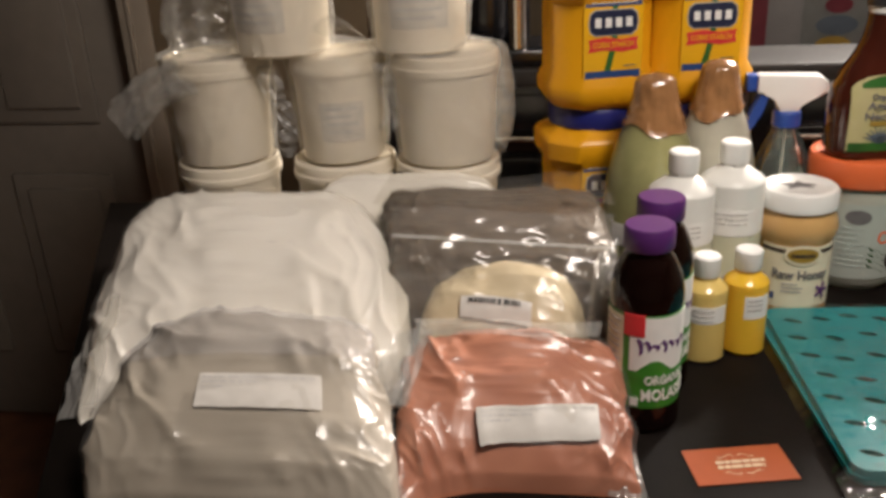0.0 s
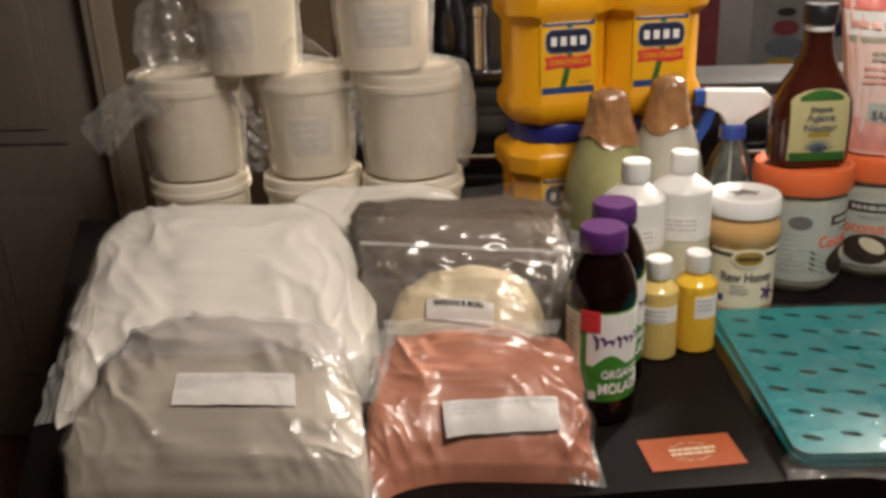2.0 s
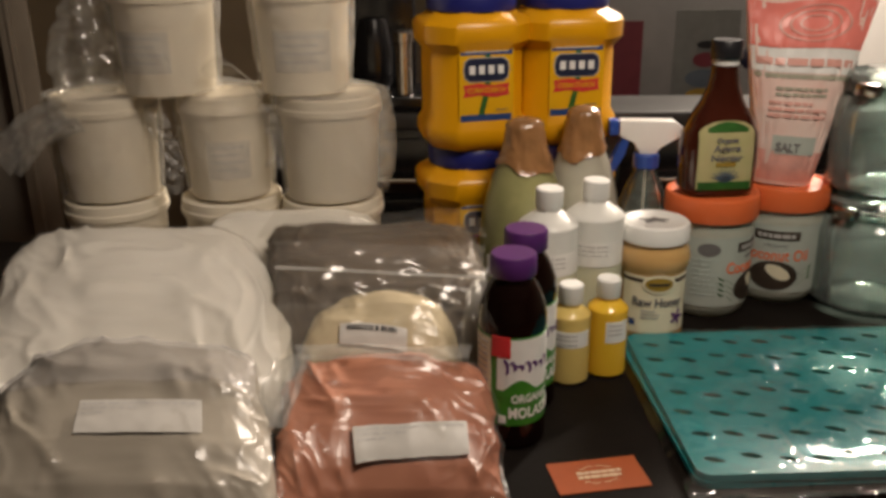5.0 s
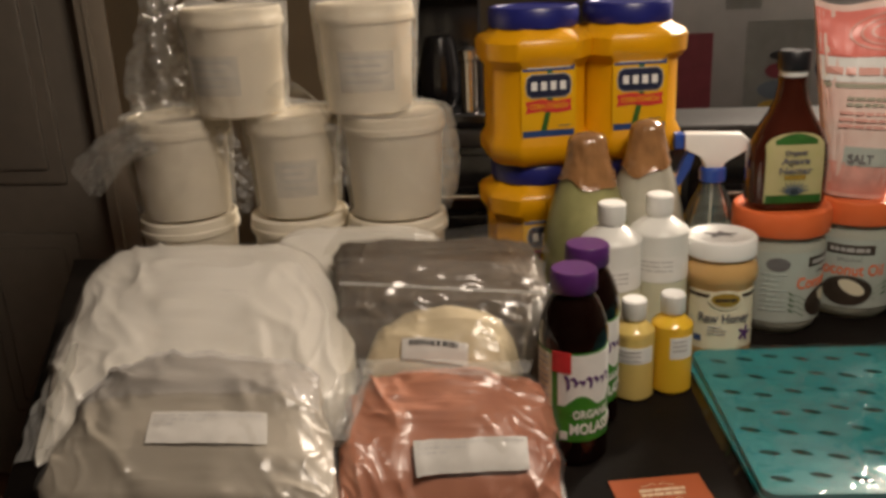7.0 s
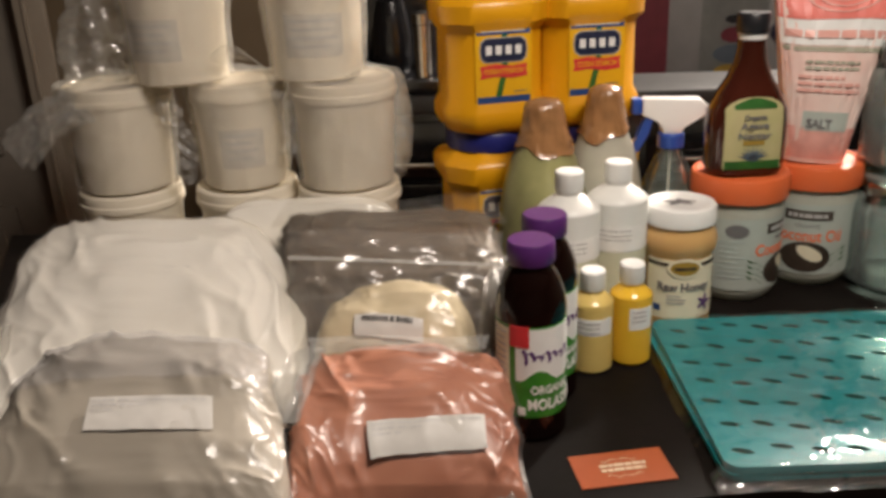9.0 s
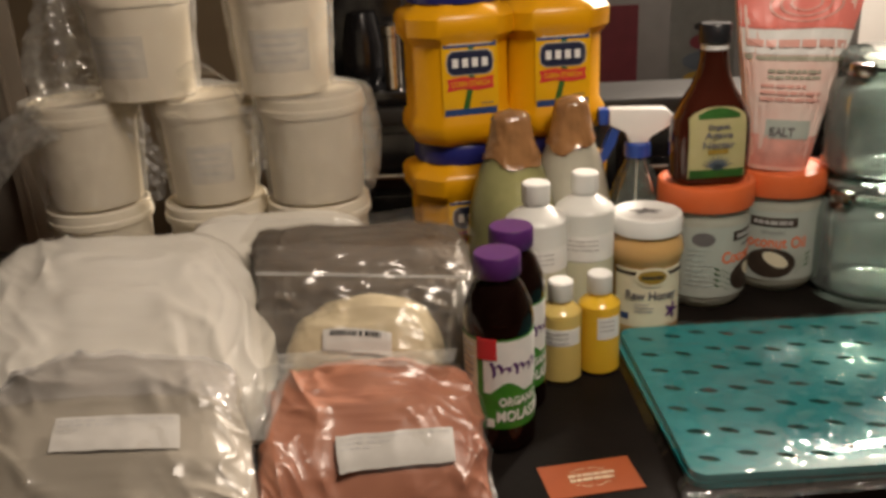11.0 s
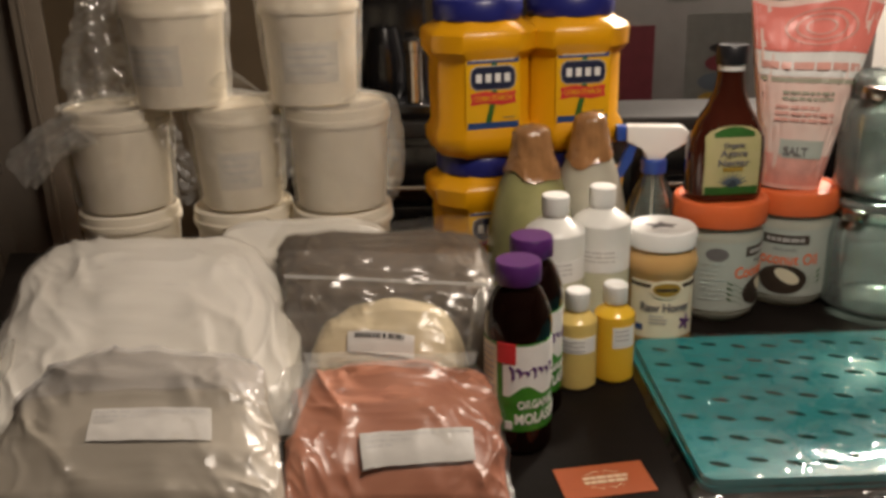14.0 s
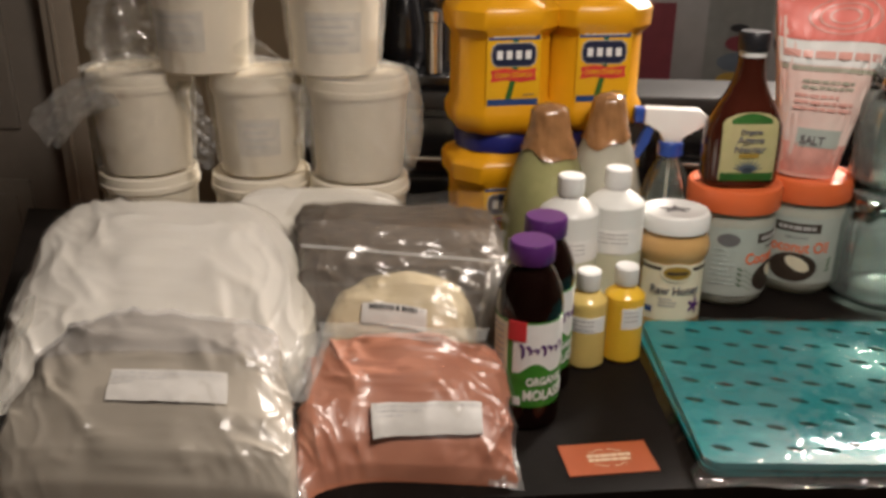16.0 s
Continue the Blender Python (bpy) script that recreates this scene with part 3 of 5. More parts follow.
part("steel_column", lathe([(0, 0.037), (0.019, 0.037), (0.019, 0.145), (0.023, 0.148), (0.023, 0.168), (0.019, 0.171), (0, 0.171)], 32), "steel", cm, "shiny steel column").matrix_basis = pose(0.07, -0.065, 0)

fr = thing("fridge", "grey-white fridge with papers and pictures stuck to it", "fridge", pose(0, 0, 0))
FY = 2.72
part("body", box(0.30, 1.25, FY + 0.06, FY + 0.7, 0.02, 1.78, 0.01), "fridge", fr)
part("door", box(0.30, 1.25, FY, FY + 0.055, 0.08, 1.20, 0.012, 3), "fridge", fr)
part("freezer_door", box(0.30, 1.25, FY, FY + 0.055, 1.212, 1.775, 0.012, 3), "fridge", fr)


def on_fridge(name, label, cat, x, z, w, h, material):
    t = thing(name, label, cat, pose(x, FY - 0.0015, z))
    part("sheet", box(-w / 2, w / 2, -0.0012, 0.0008, -h / 2, h / 2), material, t)
    return t


on_fridge("maroon_paper", "maroon rectangular paper stuck on the fridge", "paper", 0.525, 0.83, 0.15, 0.36, "maroon")
pic = on_fridge("picture", "pale picture sheet with coloured shapes on the fridge", "picture", 0.79, 0.84, 0.19, 0.40, "picture")
for nm, x, z, w, h, m in (("bottle_cap_shape", 0, 0.10, 0.055, 0.024, "black"), ("red_shape", 0, 0.055, 0.075, 0.045, "maroon"), ("blue_shape", 0, 0.0, 0.115, 0.055, "greyblue"),
                          ("yellow_shape", -0.005, -0.055, 0.10, 0.05, "mustard"), ("yellow_foot", -0.03, -0.11, 0.03, 0.06, "mustard"), ("yellow_foot", 0.035, -0.11, 0.03, 0.06, "mustard")):
    part(nm, flat_patch(oval(w, h, 14), lambda a, b, d, x=x, z=z: Vector((x + a, -0.0013 - d, z + b)), 0.0008), m, pic)
on_fridge("photo", "small dark photo stuck on the fridge", "photo", 0.98, 1.02, 0.09, 0.10, "maroon")
on_fridge("note", "pale note stuck on the fridge door", "paper", 0.68, 1.12, 0.10, 0.09, "picture")
mg = thing("round_magnet", "round dark blue magnet on the fridge", "magnet", pose(0.93, FY - 0.001, 0.90, 90))
part("disc", lathe([(0, 0), (0.035, 0), (0.035, 0.006), (0.03, 0.009), (0, 0.009)], 32), "navy", mg)

# ---- ceiling lights ----
cl = thing("ceiling_light", "round ceiling light with a steel rim", "ceiling light", pose(1.45, 2.70, 2.38))
part("rim", lathe([(0.31, 0.0), (0.325, 0.0), (0.33, 0.02), (0.33, 0.058), (0.31, 0.058), (0.31, 0.0)], 40), "steel", cl)
pl = thing("pendant_light", "pendant light with a steel rim on a cord", "pendant light", pose(0.43, 0.42, 2.025))
part("rim", lathe([(0.235, 0.05), (0.242, 0.045), (0.246, 0.055), (0.235, 0.09), (0.06, 0.13), (0.012, 0.135), (0.012, 0.12), (0.055, 0.118), (0.228, 0.085), (0.235, 0.05)], 40), "steel", pl)
part("cord", lathe([(0, 0.11), (0.004, 0.11), (0.004, 0.414), (0, 0.414)], 12), "black", pl)

# ---- table ----
tb = thing("dining_table", "black lacquered wooden table with an eased edge", "table", pose(0, 0, 0))
TOP = [(-0.445, 0.655), (0.12, 0.722), (0.55, 0.786), (1.05, 0.862), (1.05, 1.52), (-0.80, 1.52)]
part("tabletop", prism(TOP, T - 0.032, T, 0.004), "table", tb)
part("apron", prism([(-0.40, 0.72), (0.98, 0.90), (0.98, 1.44), (-0.70, 1.44)], T - 0.11, T - 0.034), "table", tb)
for x, y in ((-0.38, 0.73), (0.95, 0.91), (0.95, 1.42), (-0.68, 1.42)):
    part("leg", loft([(0, 0.045, 0.045, 0.006), (T - 0.04, 0.07, 0.07, 0.008)], rounded), "table", tb).matrix_basis = pose(x, y, 0)


# ---- tubs ----
def tub(m, label, h, mark=None, wide=1.0):
    """A round tub h high, lid and all."""
    t = thing("plastic_tub", label, "tub", m, "stacked white tubs")
    k, b = wide, h - 0.021
    part("body", lathe([(0, 0.002), (0.060 * k, 0.002), (0.062 * k, 0.0), (0.0655 * k, 0.003), (0.0712 * k, b - 0.014), (0.0725 * k, b - 0.010), (0.0725 * k, b), (0, b)], 56), "tub", t)
    part("lid", lathe([(0.0735 * k, b - 0.006), (0.0762 * k, b - 0.005), (0.0768 * k, b - 0.002), (0.0768 * k, b + 0.004), (0.0752 * k, b + 0.006), (0.0752 * k, b + 0.014), (0.0745 * k, b + 0.0185), (0.0715 * k, b + 0.021), (0.069 * k, b + 0.019), (0.066 * k, b + 0.0175), (0, b + 0.0175)], 56), "tub", t, "snap-on white lid with a raised rim")
    if mark:
        a0, x0, x1 = mark
        z0, z1 = 0.034, 0.090
        r0, r1 = 0.0657 * k + 0.0057 * k * z0 / b, 0.0657 * k + 0.0057 * k * z1 / b
        lb = part("paper_label", curved(r0, a0, x0, x1, z0, z1, r_top=r1 + 0.0002), "tublabel", t, "pale grey paper label")
        for n in range(4):
            z = 0.080 - 0.011 * n
            part("print_line", curved(r0 + (r1 - r0) * (z - z0) / (z1 - z0) + 0.0004, a0, x0 + 0.008, x1 - 0.008 - 0.01 * (n % 2), z, z + 0.003, thick=0.0006), "faintgrey", lb)
    return t


TY = 1.285
Z2, H2 = T + 0.162, 0.152
Z3, H3 = Z2 + H2 + 0.003, 0.153
TUBS = ((-0.456, 1.285), (-0.279, 1.290), (-0.124, 1.280))
for x, y in TUBS:
    tub(pose(x - 0.002, y + 0.003, T, 0, 0, 20), "white plastic tub with lid, bottom of the stack", 0.161)
tub(pose(*TUBS[0], Z2), "white plastic tub with lid, in clear film", H2)
tub(pose(*TUBS[1], Z2), "white plastic tub with a grey label, in clear film", H2, (-80, -0.026, 0.036), 0.89)
tub(pose(*TUBS[2], Z2), "white plastic tub with lid, in clear film", H2)
UPPER = ((-0.348, 1.275), (-0.154, 1.275))
tub(pose(*UPPER[0], Z3), "white plastic tub with a grey label, top of the stack", H3, (-100, -0.056, 0.034), 0.96)
tub(pose(*UPPER[1], Z3), "white plastic tub with a grey label, top of the stack", H3, (-82, -0.040, 0.040), 0.92)


def sheet(nu, nv, f):
    """An open sheet of nu by nv cells, each point from f(u, v) with u and v from 0 to 1."""
    bm = bmesh.new()
    g = [[bm.verts.new(f(i / nu, j / nv)) for j in range(nv + 1)] for i in range(nu + 1)]
    for i in range(nu):
        for j in range(nv):
            bm.faces.new((g[i][j], g[i + 1][j], g[i + 1][j + 1], g[i][j + 1]))
    return bm


def crumple(p, size, depth, seed=0.0):
    q = Vector(p) / size + Vector((seed, seed * 1.7, -seed))
    return depth * (1 - 2 * abs(noise.noise(q))) + depth * 0.5 * noise.noise(q * 2.7)


def sleeve(place, z0, h, seed, bulge_at=None, bulge=0.0, wide=1.0):
    """Clear film clinging to one tub, gathered over its lid and loose on one side."""
    t = thing("plastic_film", "crinkled clear plastic film clinging to a white tub", "plastic film", pose(*place, z0), "clear film round the tubs")

    def f(u, v):
        a = 2 * math.pi * u
        up, shut = min(v / 0.78, 1.0), max(0.0, (v - 0.78) / 0.22)
        rr = (0.066 + 0.0118 * up) * wide
        loose = 0.0
        if bulge_at is not None:
            loose = bulge * max(0.0, math.cos(a - radians(bulge_at))) ** 3 * math.sin(math.pi * min(1.0, 0.15 + 0.85 * up)) ** 0.7
        rr = (rr + loose + 0.0025 + abs(crumple((math.cos(a) * 2, math.sin(a) * 2, v * 3), 0.7, 0.004, seed))) * (1 - 0.8 * shut)
        z = 0.004 + (h - 0.001) * up + 0.010 * math.sin(math.pi * shut) * (1 + math.sin(a * 3 + seed)) * 0.5 + 0.002 * shut
        return Vector((rr * math.cos(a), rr * math.sin(a), z))
    part("film_wall", sheet(96, 36, lambda u, v: f(u, v * 0.78)), "tubfilm", t)
    part("gathered_top", sheet(96, 12, lambda u, v: f(u, 0.78 + v * 0.22)), "tubfilm", t, "film gathered over the lid")
    return t


sleeve(TUBS[0], Z2, H2, 1.0, 200, 0.006)
sleeve(TUBS[1], Z2, H2, 2.3, wide=0.89)
sleeve(TUBS[2], Z2, H2, 3.4, 10, 0.020)
sleeve(UPPER[0], Z3, H3, 4.1, wide=0.96)
sleeve(UPPER[1], Z3, H3, 5.1, wide=0.92)


def strip(name, label, f, material, nu=40, nv=30):
    t = thing(name, label, "plastic film", pose(0, 0, 0), "loose clear film by the tubs")
    part("film_sheet", sheet(nu, nv, f), material, t)
    return t


def arch(x0, x1, y, z0, rise, deep, seed):
    def f(u, v):
        p = Vector((x0 + (x1 - x0) * u, y + deep * (v - 0.5), z0 + rise * math.sin(math.pi * (0.25 + 0.75 * u)) * (1 - 0.5 * v)))
        return p + Vector((0, 1, 1)) * crumple((u * 2, v * 2, seed), 0.7, 0.005, seed)
    return f


strip("film_arch", "clear film bulging between the upper tubs", arch(-0.285, -0.205, 1.225, Z3 - 0.002, 0.055, 0.05, 1.4), "film")
strip("film_gap", "clear film hanging between two tubs", lambda u, v: Vector((-0.374 + 0.034 * u + 0.008 * math.sin(v * 5), 1.235 + crumple((u, v * 3, 1), 0.5, 0.008, 2.0), Z2 + 0.01 + (H2 - 0.02) * v)), "softfilm", 16, 40)
strip("film_gap", "clear film hanging between two tubs", lambda u, v: Vector((-0.214 + 0.026 * u + 0.006 * math.sin(v * 4), 1.235 + crumple((u, v * 3, 2), 0.5, 0.008, 3.0), Z2 + 0.05 + (H2 - 0.06) * v)), "softfilm", 16, 40)

tail = thing("film_tail", "twisted end of clear film hanging beside the tubs", "plastic film", pose(0, 0, 0))


def tail_at(u, v):
    a = 2 * math.pi * v + u * 1.6
    base = Vector((-0.470, 1.20, 1.050)).lerp(Vector((-0.566, 1.19, 0.970)), u)
    base.z += 0.022 * math.sin(u * math.pi * 0.7)
    rr = 0.020 + 0.008 * (1 - u) + 0.010 * u ** 2
    rr *= 1 + 0.25 * math.sin(5 * a) + crumple((u * 3, v * 6, 0.3), 0.8, 0.2)
    return base + Vector((0.52 * math.cos(a), 0.6 * math.sin(a), -0.85 * math.cos(a))) * rr * 0.8


part("twist", sheet(40, 60, tail_at), film("bright_twisted_film", haze=0.16, gloss=0.22, scale=24, bump=1.0), tail)
knot = thing("film_knot", "gathered clear film standing beside the upper tubs", "plastic film", pose(0, 0, 0))


def knot_at(u, v):
    a = 2 * math.pi * v
    base = Vector((-0.470, 1.27, Z3 - 0.004)).lerp(Vector((-0.448, 1.27, 1.24)), u)
    rr = (0.030 + 0.012 * math.sin(u * 5)) * (1 + 0.25 * math.sin(5 * a + u * 4)) + crumple((u * 5, v * 5, 1.3), 0.7, 0.007)
    return base + Vector((math.cos(a), math.sin(a), 0)) * rr


KF = film("gathered_film", haze=0.10, gloss=0.18, scale=30)
part("lower_gather", sheet(22, 60, lambda u, v: knot_at(u * 0.55, v)), KF, knot)
part("upper_gather", sheet(18, 60, lambda u, v: knot_at(0.55 + u * 0.45, v)), KF, knot)


# ---- filled bags ----
def smooth_rows(rows, s):
    """Values at s (0 to 1) along rows of numbers, the first of which is the place along the bag."""
    y = rows[0][0] + (rows[-1][0] - rows[0][0]) * s
    ys = [r[0] for r in rows]
    return y, [float(np.interp(y, ys, [r[k] for r in rows])) for k in (1, 2, 3)]


def ridge(q, sharp=4.0):
    return (1 - min(1.0, 2.2 * abs(noise.noise(q)))) ** sharp


def skin_of(rows, seed, depth, size, box_x, front, creases, drape, calm=None):
    """A filled bag's skin; rows (y, height, left x, right x) from front to back; front: how far the front edge is set back at the left, middle and right."""
    def plain(u, v):
        s = (v + 1) / 2
        y, (h, xl, xr) = smooth_rows(rows, s)
        a = math.pi / 2 * (1 - u)
        c, q = math.cos(a), math.sin(a)
        x = (xl + xr) / 2 + (xr - xl) / 2 * math.copysign(abs(c) ** (2 / box_x), c)
        z = h * max(0.0, q) ** (2 / box_x)
        y += float(np.interp(u, (-1, 0, 1), front)) * (1 - s) ** 1.5
        return Vector((x, y, z))

    def fold(p, n, u, v):
        o = Vector((seed * 3.1, seed * 1.3, -seed))
        w = p + 0.02 * Vector((noise.noise(p / 0.09 + o), noise.noise(p / 0.09 - o), 0))
        k = depth * 1.5 * noise.noise(p / size + o) + depth * 0.6 * noise.noise(p / (size * 0.4) - o)
        here = max(0.0, min(1.0, 0.5 + 1.8 * noise.noise(p / (size * 1.1) + 2 * o)))
        a = Vector((w.x * 1.0 + w.y * 0.75, w.y * 0.32 - w.x * 0.24, w.z * 0.5)) / (size * 0.55) + o
        b = Vector((w.x * 0.30 - w.y * 0.36, w.y * 0.9 + w.x * 0.7, w.z * 0.8)) / (size * 0.50) - o
        k += creases * depth * (here * (ridge(a) - 0.25) + (1 - here) * (ridge(b) - 0.25))
        k += creases * 0.38 * depth * (ridge(a * 2.6, 3.0) * here + ridge(b * 2.8, 3.0) * (1 - here))
        # drapes that run down from the gathered top
        k += drape * depth * max(0.0, v) ** 1.2 * (1.6 * ridge(Vector((w.x / 0.045, w.y / 0.16, seed)), 1.5) - 0.6)
        if calm:  # pressed flat under a label
            out = max(calm[0] - u, u - calm[1], calm[2] - v, v - calm[3], 0.0)
            k *= 1 - 0.85 * max(0.0, 1 - out / 0.18)
        edge = min(1.0, 4 * (1 - abs(u))) * min(1.0, 6 * (1 - abs(v)))
        q = p + n * k * edge
        q.z = max(q.z, 0.0006)
        return q

    N = 110
    base = [[plain(2 * i / N - 1, 2 * j / N - 1) for j in range(N + 1)] for i in range(N + 1)]
    grid = []
    for i in range(N + 1):
        col = []
        for j in range(N + 1):
            n = (base[min(N, i + 2)][j] - base[max(0, i - 2)][j]).cross(base[i][min(N, j + 2)] - base[i][max(0, j - 2)])
            n = n.normalized() if n.length > 1e-9 else Vector((0, 0, 1))
            col.append(fold(base[i][j], n, 2 * i / N - 1, 2 * j / N - 1))
        grid.append(col)

    def skin(u, v):
        a, b = (max(0.0, min(N - 1e-6, (c + 1) / 2 * N)) for c in (u, v))
        i, j = int(a), int(b)
        return grid[i][j].lerp(grid[i + 1][j], a - i).lerp(grid[i][j + 1].lerp(grid[i + 1][j + 1], a - i), b - j)
    return skin


def filled_bag(name, label, rows, material, seed, depth=0.006, size=0.09, box_x=3.4, n=130, front=(0, 0, 0), creases=1.0, drape=0.0, calm=None):
    t = thing(name, label, "bag", pose(0, 0, T), "clear bags of powder")
    skin = skin_of(rows, seed, depth, size, box_x, front, creases, drape, calm)
    even = lambda a: 0.6 * (2 * a - 1) + 0.4 * math.sin((2 * a - 1) * math.pi / 2)
    bm = sheet(n, n, lambda i, j: skin(2 * i - 1, even(j)))
    bmesh.ops.contextual_create(bm, geom=[e for e in bm.edges if e.is_boundary])
    part("filling", bm, material, t)

    def over(i, j):
        u, v = (2 * i - 1) * 0.97, even(j) * 0.985
        p = skin(u, v)
        out = (skin(u + 0.02, v) - skin(u - 0.02, v)).cross(skin(u, v + 0.02) - skin(u, v - 0.02))
        out = out.normalized() if out.length > 1e-9 else Vector((0, 0, 1))
        q = p + out * (0.0022 + 0.0030 * ridge(Vector((p.x * 1.5 + 0.8 * p.y, p.y * 0.3 - 0.3 * p.x, p.z * 0.6)) / 0.05 + Vector((seed, 2, 0)), 2.0))
        q.z = max(q.z, 0.001)
        return q
    part("clear_film", sheet(110, 110, over), "bagfilm", t, "crinkled clear plastic skin")
    return t, skin


def surface_label(parent, f, label, u0, u1, v0, v1, lines, seed, dark="faintgrey", lift=0.0065, material="baglabel", slant=0.0):
    """A label stuck on a skin f(u, v), bridging its small folds, with its lines of print."""
    def raised(a, b, d):
        b = b + slant * (a - u0)
        q = [f(a + da, b + db) for da in (-0.18, 0, 0.18) for db in (-0.15, 0, 0.15)]
        p = sum(q, Vector()) / 9
        n = (q[7] - q[1]).cross(q[5] - q[3]).normalized()
        return p + n * (lift + d)
    bm = sheet(24, 10, lambda i, j: raised(u0 + (u1 - u0) * i, v0 + (v1 - v0) * j, 0.0))
    lb = part("paper_label", bm, material, parent, label)
    rnd = random.Random(seed)
    pb = bmesh.new()
    for k in range(lines):
        b1 = v1 - (v1 - v0) * (0.10 + 0.15 * k)
        b0 = b1 - (v1 - v0) * 0.055
        a = u0 + (u1 - u0) * 0.05
        end = u0 + (u1 - u0) * ((0.94, 0.42, 0.30)[k % 3] + rnd.uniform(-0.04, 0.02))
        while a < end:
            w = (u1 - u0) * rnd.uniform(0.02, 0.05)
            pb.faces.new([pb.verts.new(raised(p, q, 0.0006)) for p, q in ((a, b0), (a + w, b0), (a + w, b1), (a, b1))])
            a += w + (u1 - u0) * 0.014
    if lines:
        tagged(part("small_print", pb, dark, lb), kind="stuff")
    return lb


def flap(parent, name, corners, seed, depth=0.006, material="film", label="", nu=40, nv=24):
    """A loose sheet of clear film between four corners, crinkled."""
    c = [Vector(p) for p in corners]
    up = ((c[1] - c[0]).cross(c[3] - c[0])).normalized()

    def f(u, v):
        p = c[0].lerp(c[1], u).lerp(c[3].lerp(c[2], u), v)
        e = 0.35 + 0.65 * math.sin(math.pi * v)
        return p + up * (crumple((u * 2.2, v * 1.6, seed), 0.5, depth, seed) * e + depth * math.sin(u * 9 + seed) * 0.5)
    return part(name, sheet(nu, nv, f), material, parent, label)


ROWS_W = [(0.815, 0.0, -0.478, -0.125), (0.822, 0.035, -0.485, -0.122), (0.85, 0.066, -0.492, -0.122), (0.90, 0.099, -0.503, -0.128), (0.95, 0.128, -0.515, -0.138), (1.00, 0.149, -0.527, -0.150),
          (1.05, 0.163, -0.538, -0.165), (1.10, 0.168, -0.542, -0.185), (1.135, 0.158, -0.538, -0.205), (1.155, 0.120, -0.525, -0.225), (1.165, 0.0, -0.51, -0.235)]
wb, skin = filled_bag("white_powder_bag", "large clear plastic bag full of white powder", ROWS_W, "whitepowder", 1.0, depth=0.0050, size=0.11, box_x=4.4, front=(0.0, 0.05, 0.055), creases=1.3)
surface_label(wb, skin, "small printed label seen through the film", -0.16, 0.16, -0.16, -0.02, 2, 3, lift=0.002, material="whitepowder")
flap(wb, "loose_fold", [(-0.500, 0.812, 0.004), (-0.455, 0.812, 0.030), (-0.470, 0.93, 0.105), (-0.522, 0.95, 0.055)], 1.2, 0.006, film("milky_bag_fold", haze=0.25, gloss=0.06, rough=0.3), "milky folded edge of the bag")

ROWS_G = [(0.662, 0.0, -0.380, -0.106), (0.668, 0.034, -0.392, -0.102), (0.685, 0.062, -0.402, -0.102), (0.72, 0.087, -0.410, -0.108), (0.76, 0.104, -0.412, -0.120), (0.80, 0.118, -0.407, -0.134),
          (0.845, 0.124, -0.398, -0.146), (0.860, 0.119, -0.394, -0.152), (0.872, 0.08, -0.39, -0.158), (0.876, 0.0, -0.385, -0.160)]
gb, skin = filled_bag("grey_powder_bag", "clear plastic bag of pale grey powder with a label", ROWS_G, "greypowder", 2.0, depth=0.0046, size=0.10, box_x=4.6, front=(0.0, 0.0, 0.01), creases=1.3, drape=1.2, calm=(-0.10, 0.22, -0.40, -0.09))
surface_label(gb, skin, "white paper label with small print", -0.10, 0.22, -0.41, -0.09, 3, 5, slant=0.04)


def draped(parent, name, f, u0, u1, v0, v1, lift, material, label):
    """Loose film that lies on a skin f(u, v), standing off a little more towards its upper edge."""
    def g(i, j):
        p = f(u0 + (u1 - u0) * i, v0 + (v1 - v0) * j)
        return p + Vector((0, -0.25, 1)) * (0.003 + lift * j * j * (0.6 + 0.4 * math.sin(i * 17))) + Vector((0, 0, 0.0030)) * ridge(Vector((i * 7, j * 1.2, 0.3)), 1.5)
    return part(name, sheet(70, 24, g), material, parent, label)


draped(gb, "folded_top", skin, -0.66, 0.66, 0.10, 0.86, 0.001, film("grey_bag_fold", haze=0.13, gloss=0.10, scale=12, tint=(0.95, 0.95, 0.98)), "folded-over clear bag top")
flap(gb, "bag_tip", [(-0.130, 0.672, 0.012), (-0.082, 0.668, 0.003), (-0.098, 0.715, 0.010), (-0.112, 0.72, 0.04)], 2.9, 0.003, film("grey_bag_tip", haze=0.20, gloss=0.2), "flat clear corner of the bag")

ROWS_P = [(0.694, 0.0, -0.092, 0.112), (0.699, 0.020, -0.102, 0.116), (0.715, 0.040, -0.110, 0.112), (0.75, 0.066, -0.117, 0.108), (0.79, 0.086, -0.118, 0.105), (0.83, 0.099, -0.119, 0.106),
          (0.855, 0.103, -0.116, 0.101), (0.868, 0.096, -0.112, 0.096), (0.876, 0.06, -0.108, 0.090), (0.88, 0.0, -0.105, 0.085)]
pb_, skin = filled_bag("coral_clay_bag", "clear plastic bag of coral pink clay powder", ROWS_P, "pinkpowder", 3.0, depth=0.0052, size=0.085, box_x=5.0, front=(0.0, 0.042, 0.040), creases=1.6, drape=0.45, calm=(-0.08, 0.38, -0.70, -0.28))
surface_label(pb_, skin, "white paper label with small print", -0.13, 0.31, -0.72, -0.36, 3, 8, slant=0.18)
flap(pb_, "folded_corner", [(-0.150, 0.77, 0.062), (-0.102, 0.76, 0.078), (-0.088, 0.852, 0.112), (-0.128, 0.850, 0.104)], 3.2, 0.004, film("coral_bag_fold", haze=0.22, gloss=0.14), "crinkled clear corner of the bag")
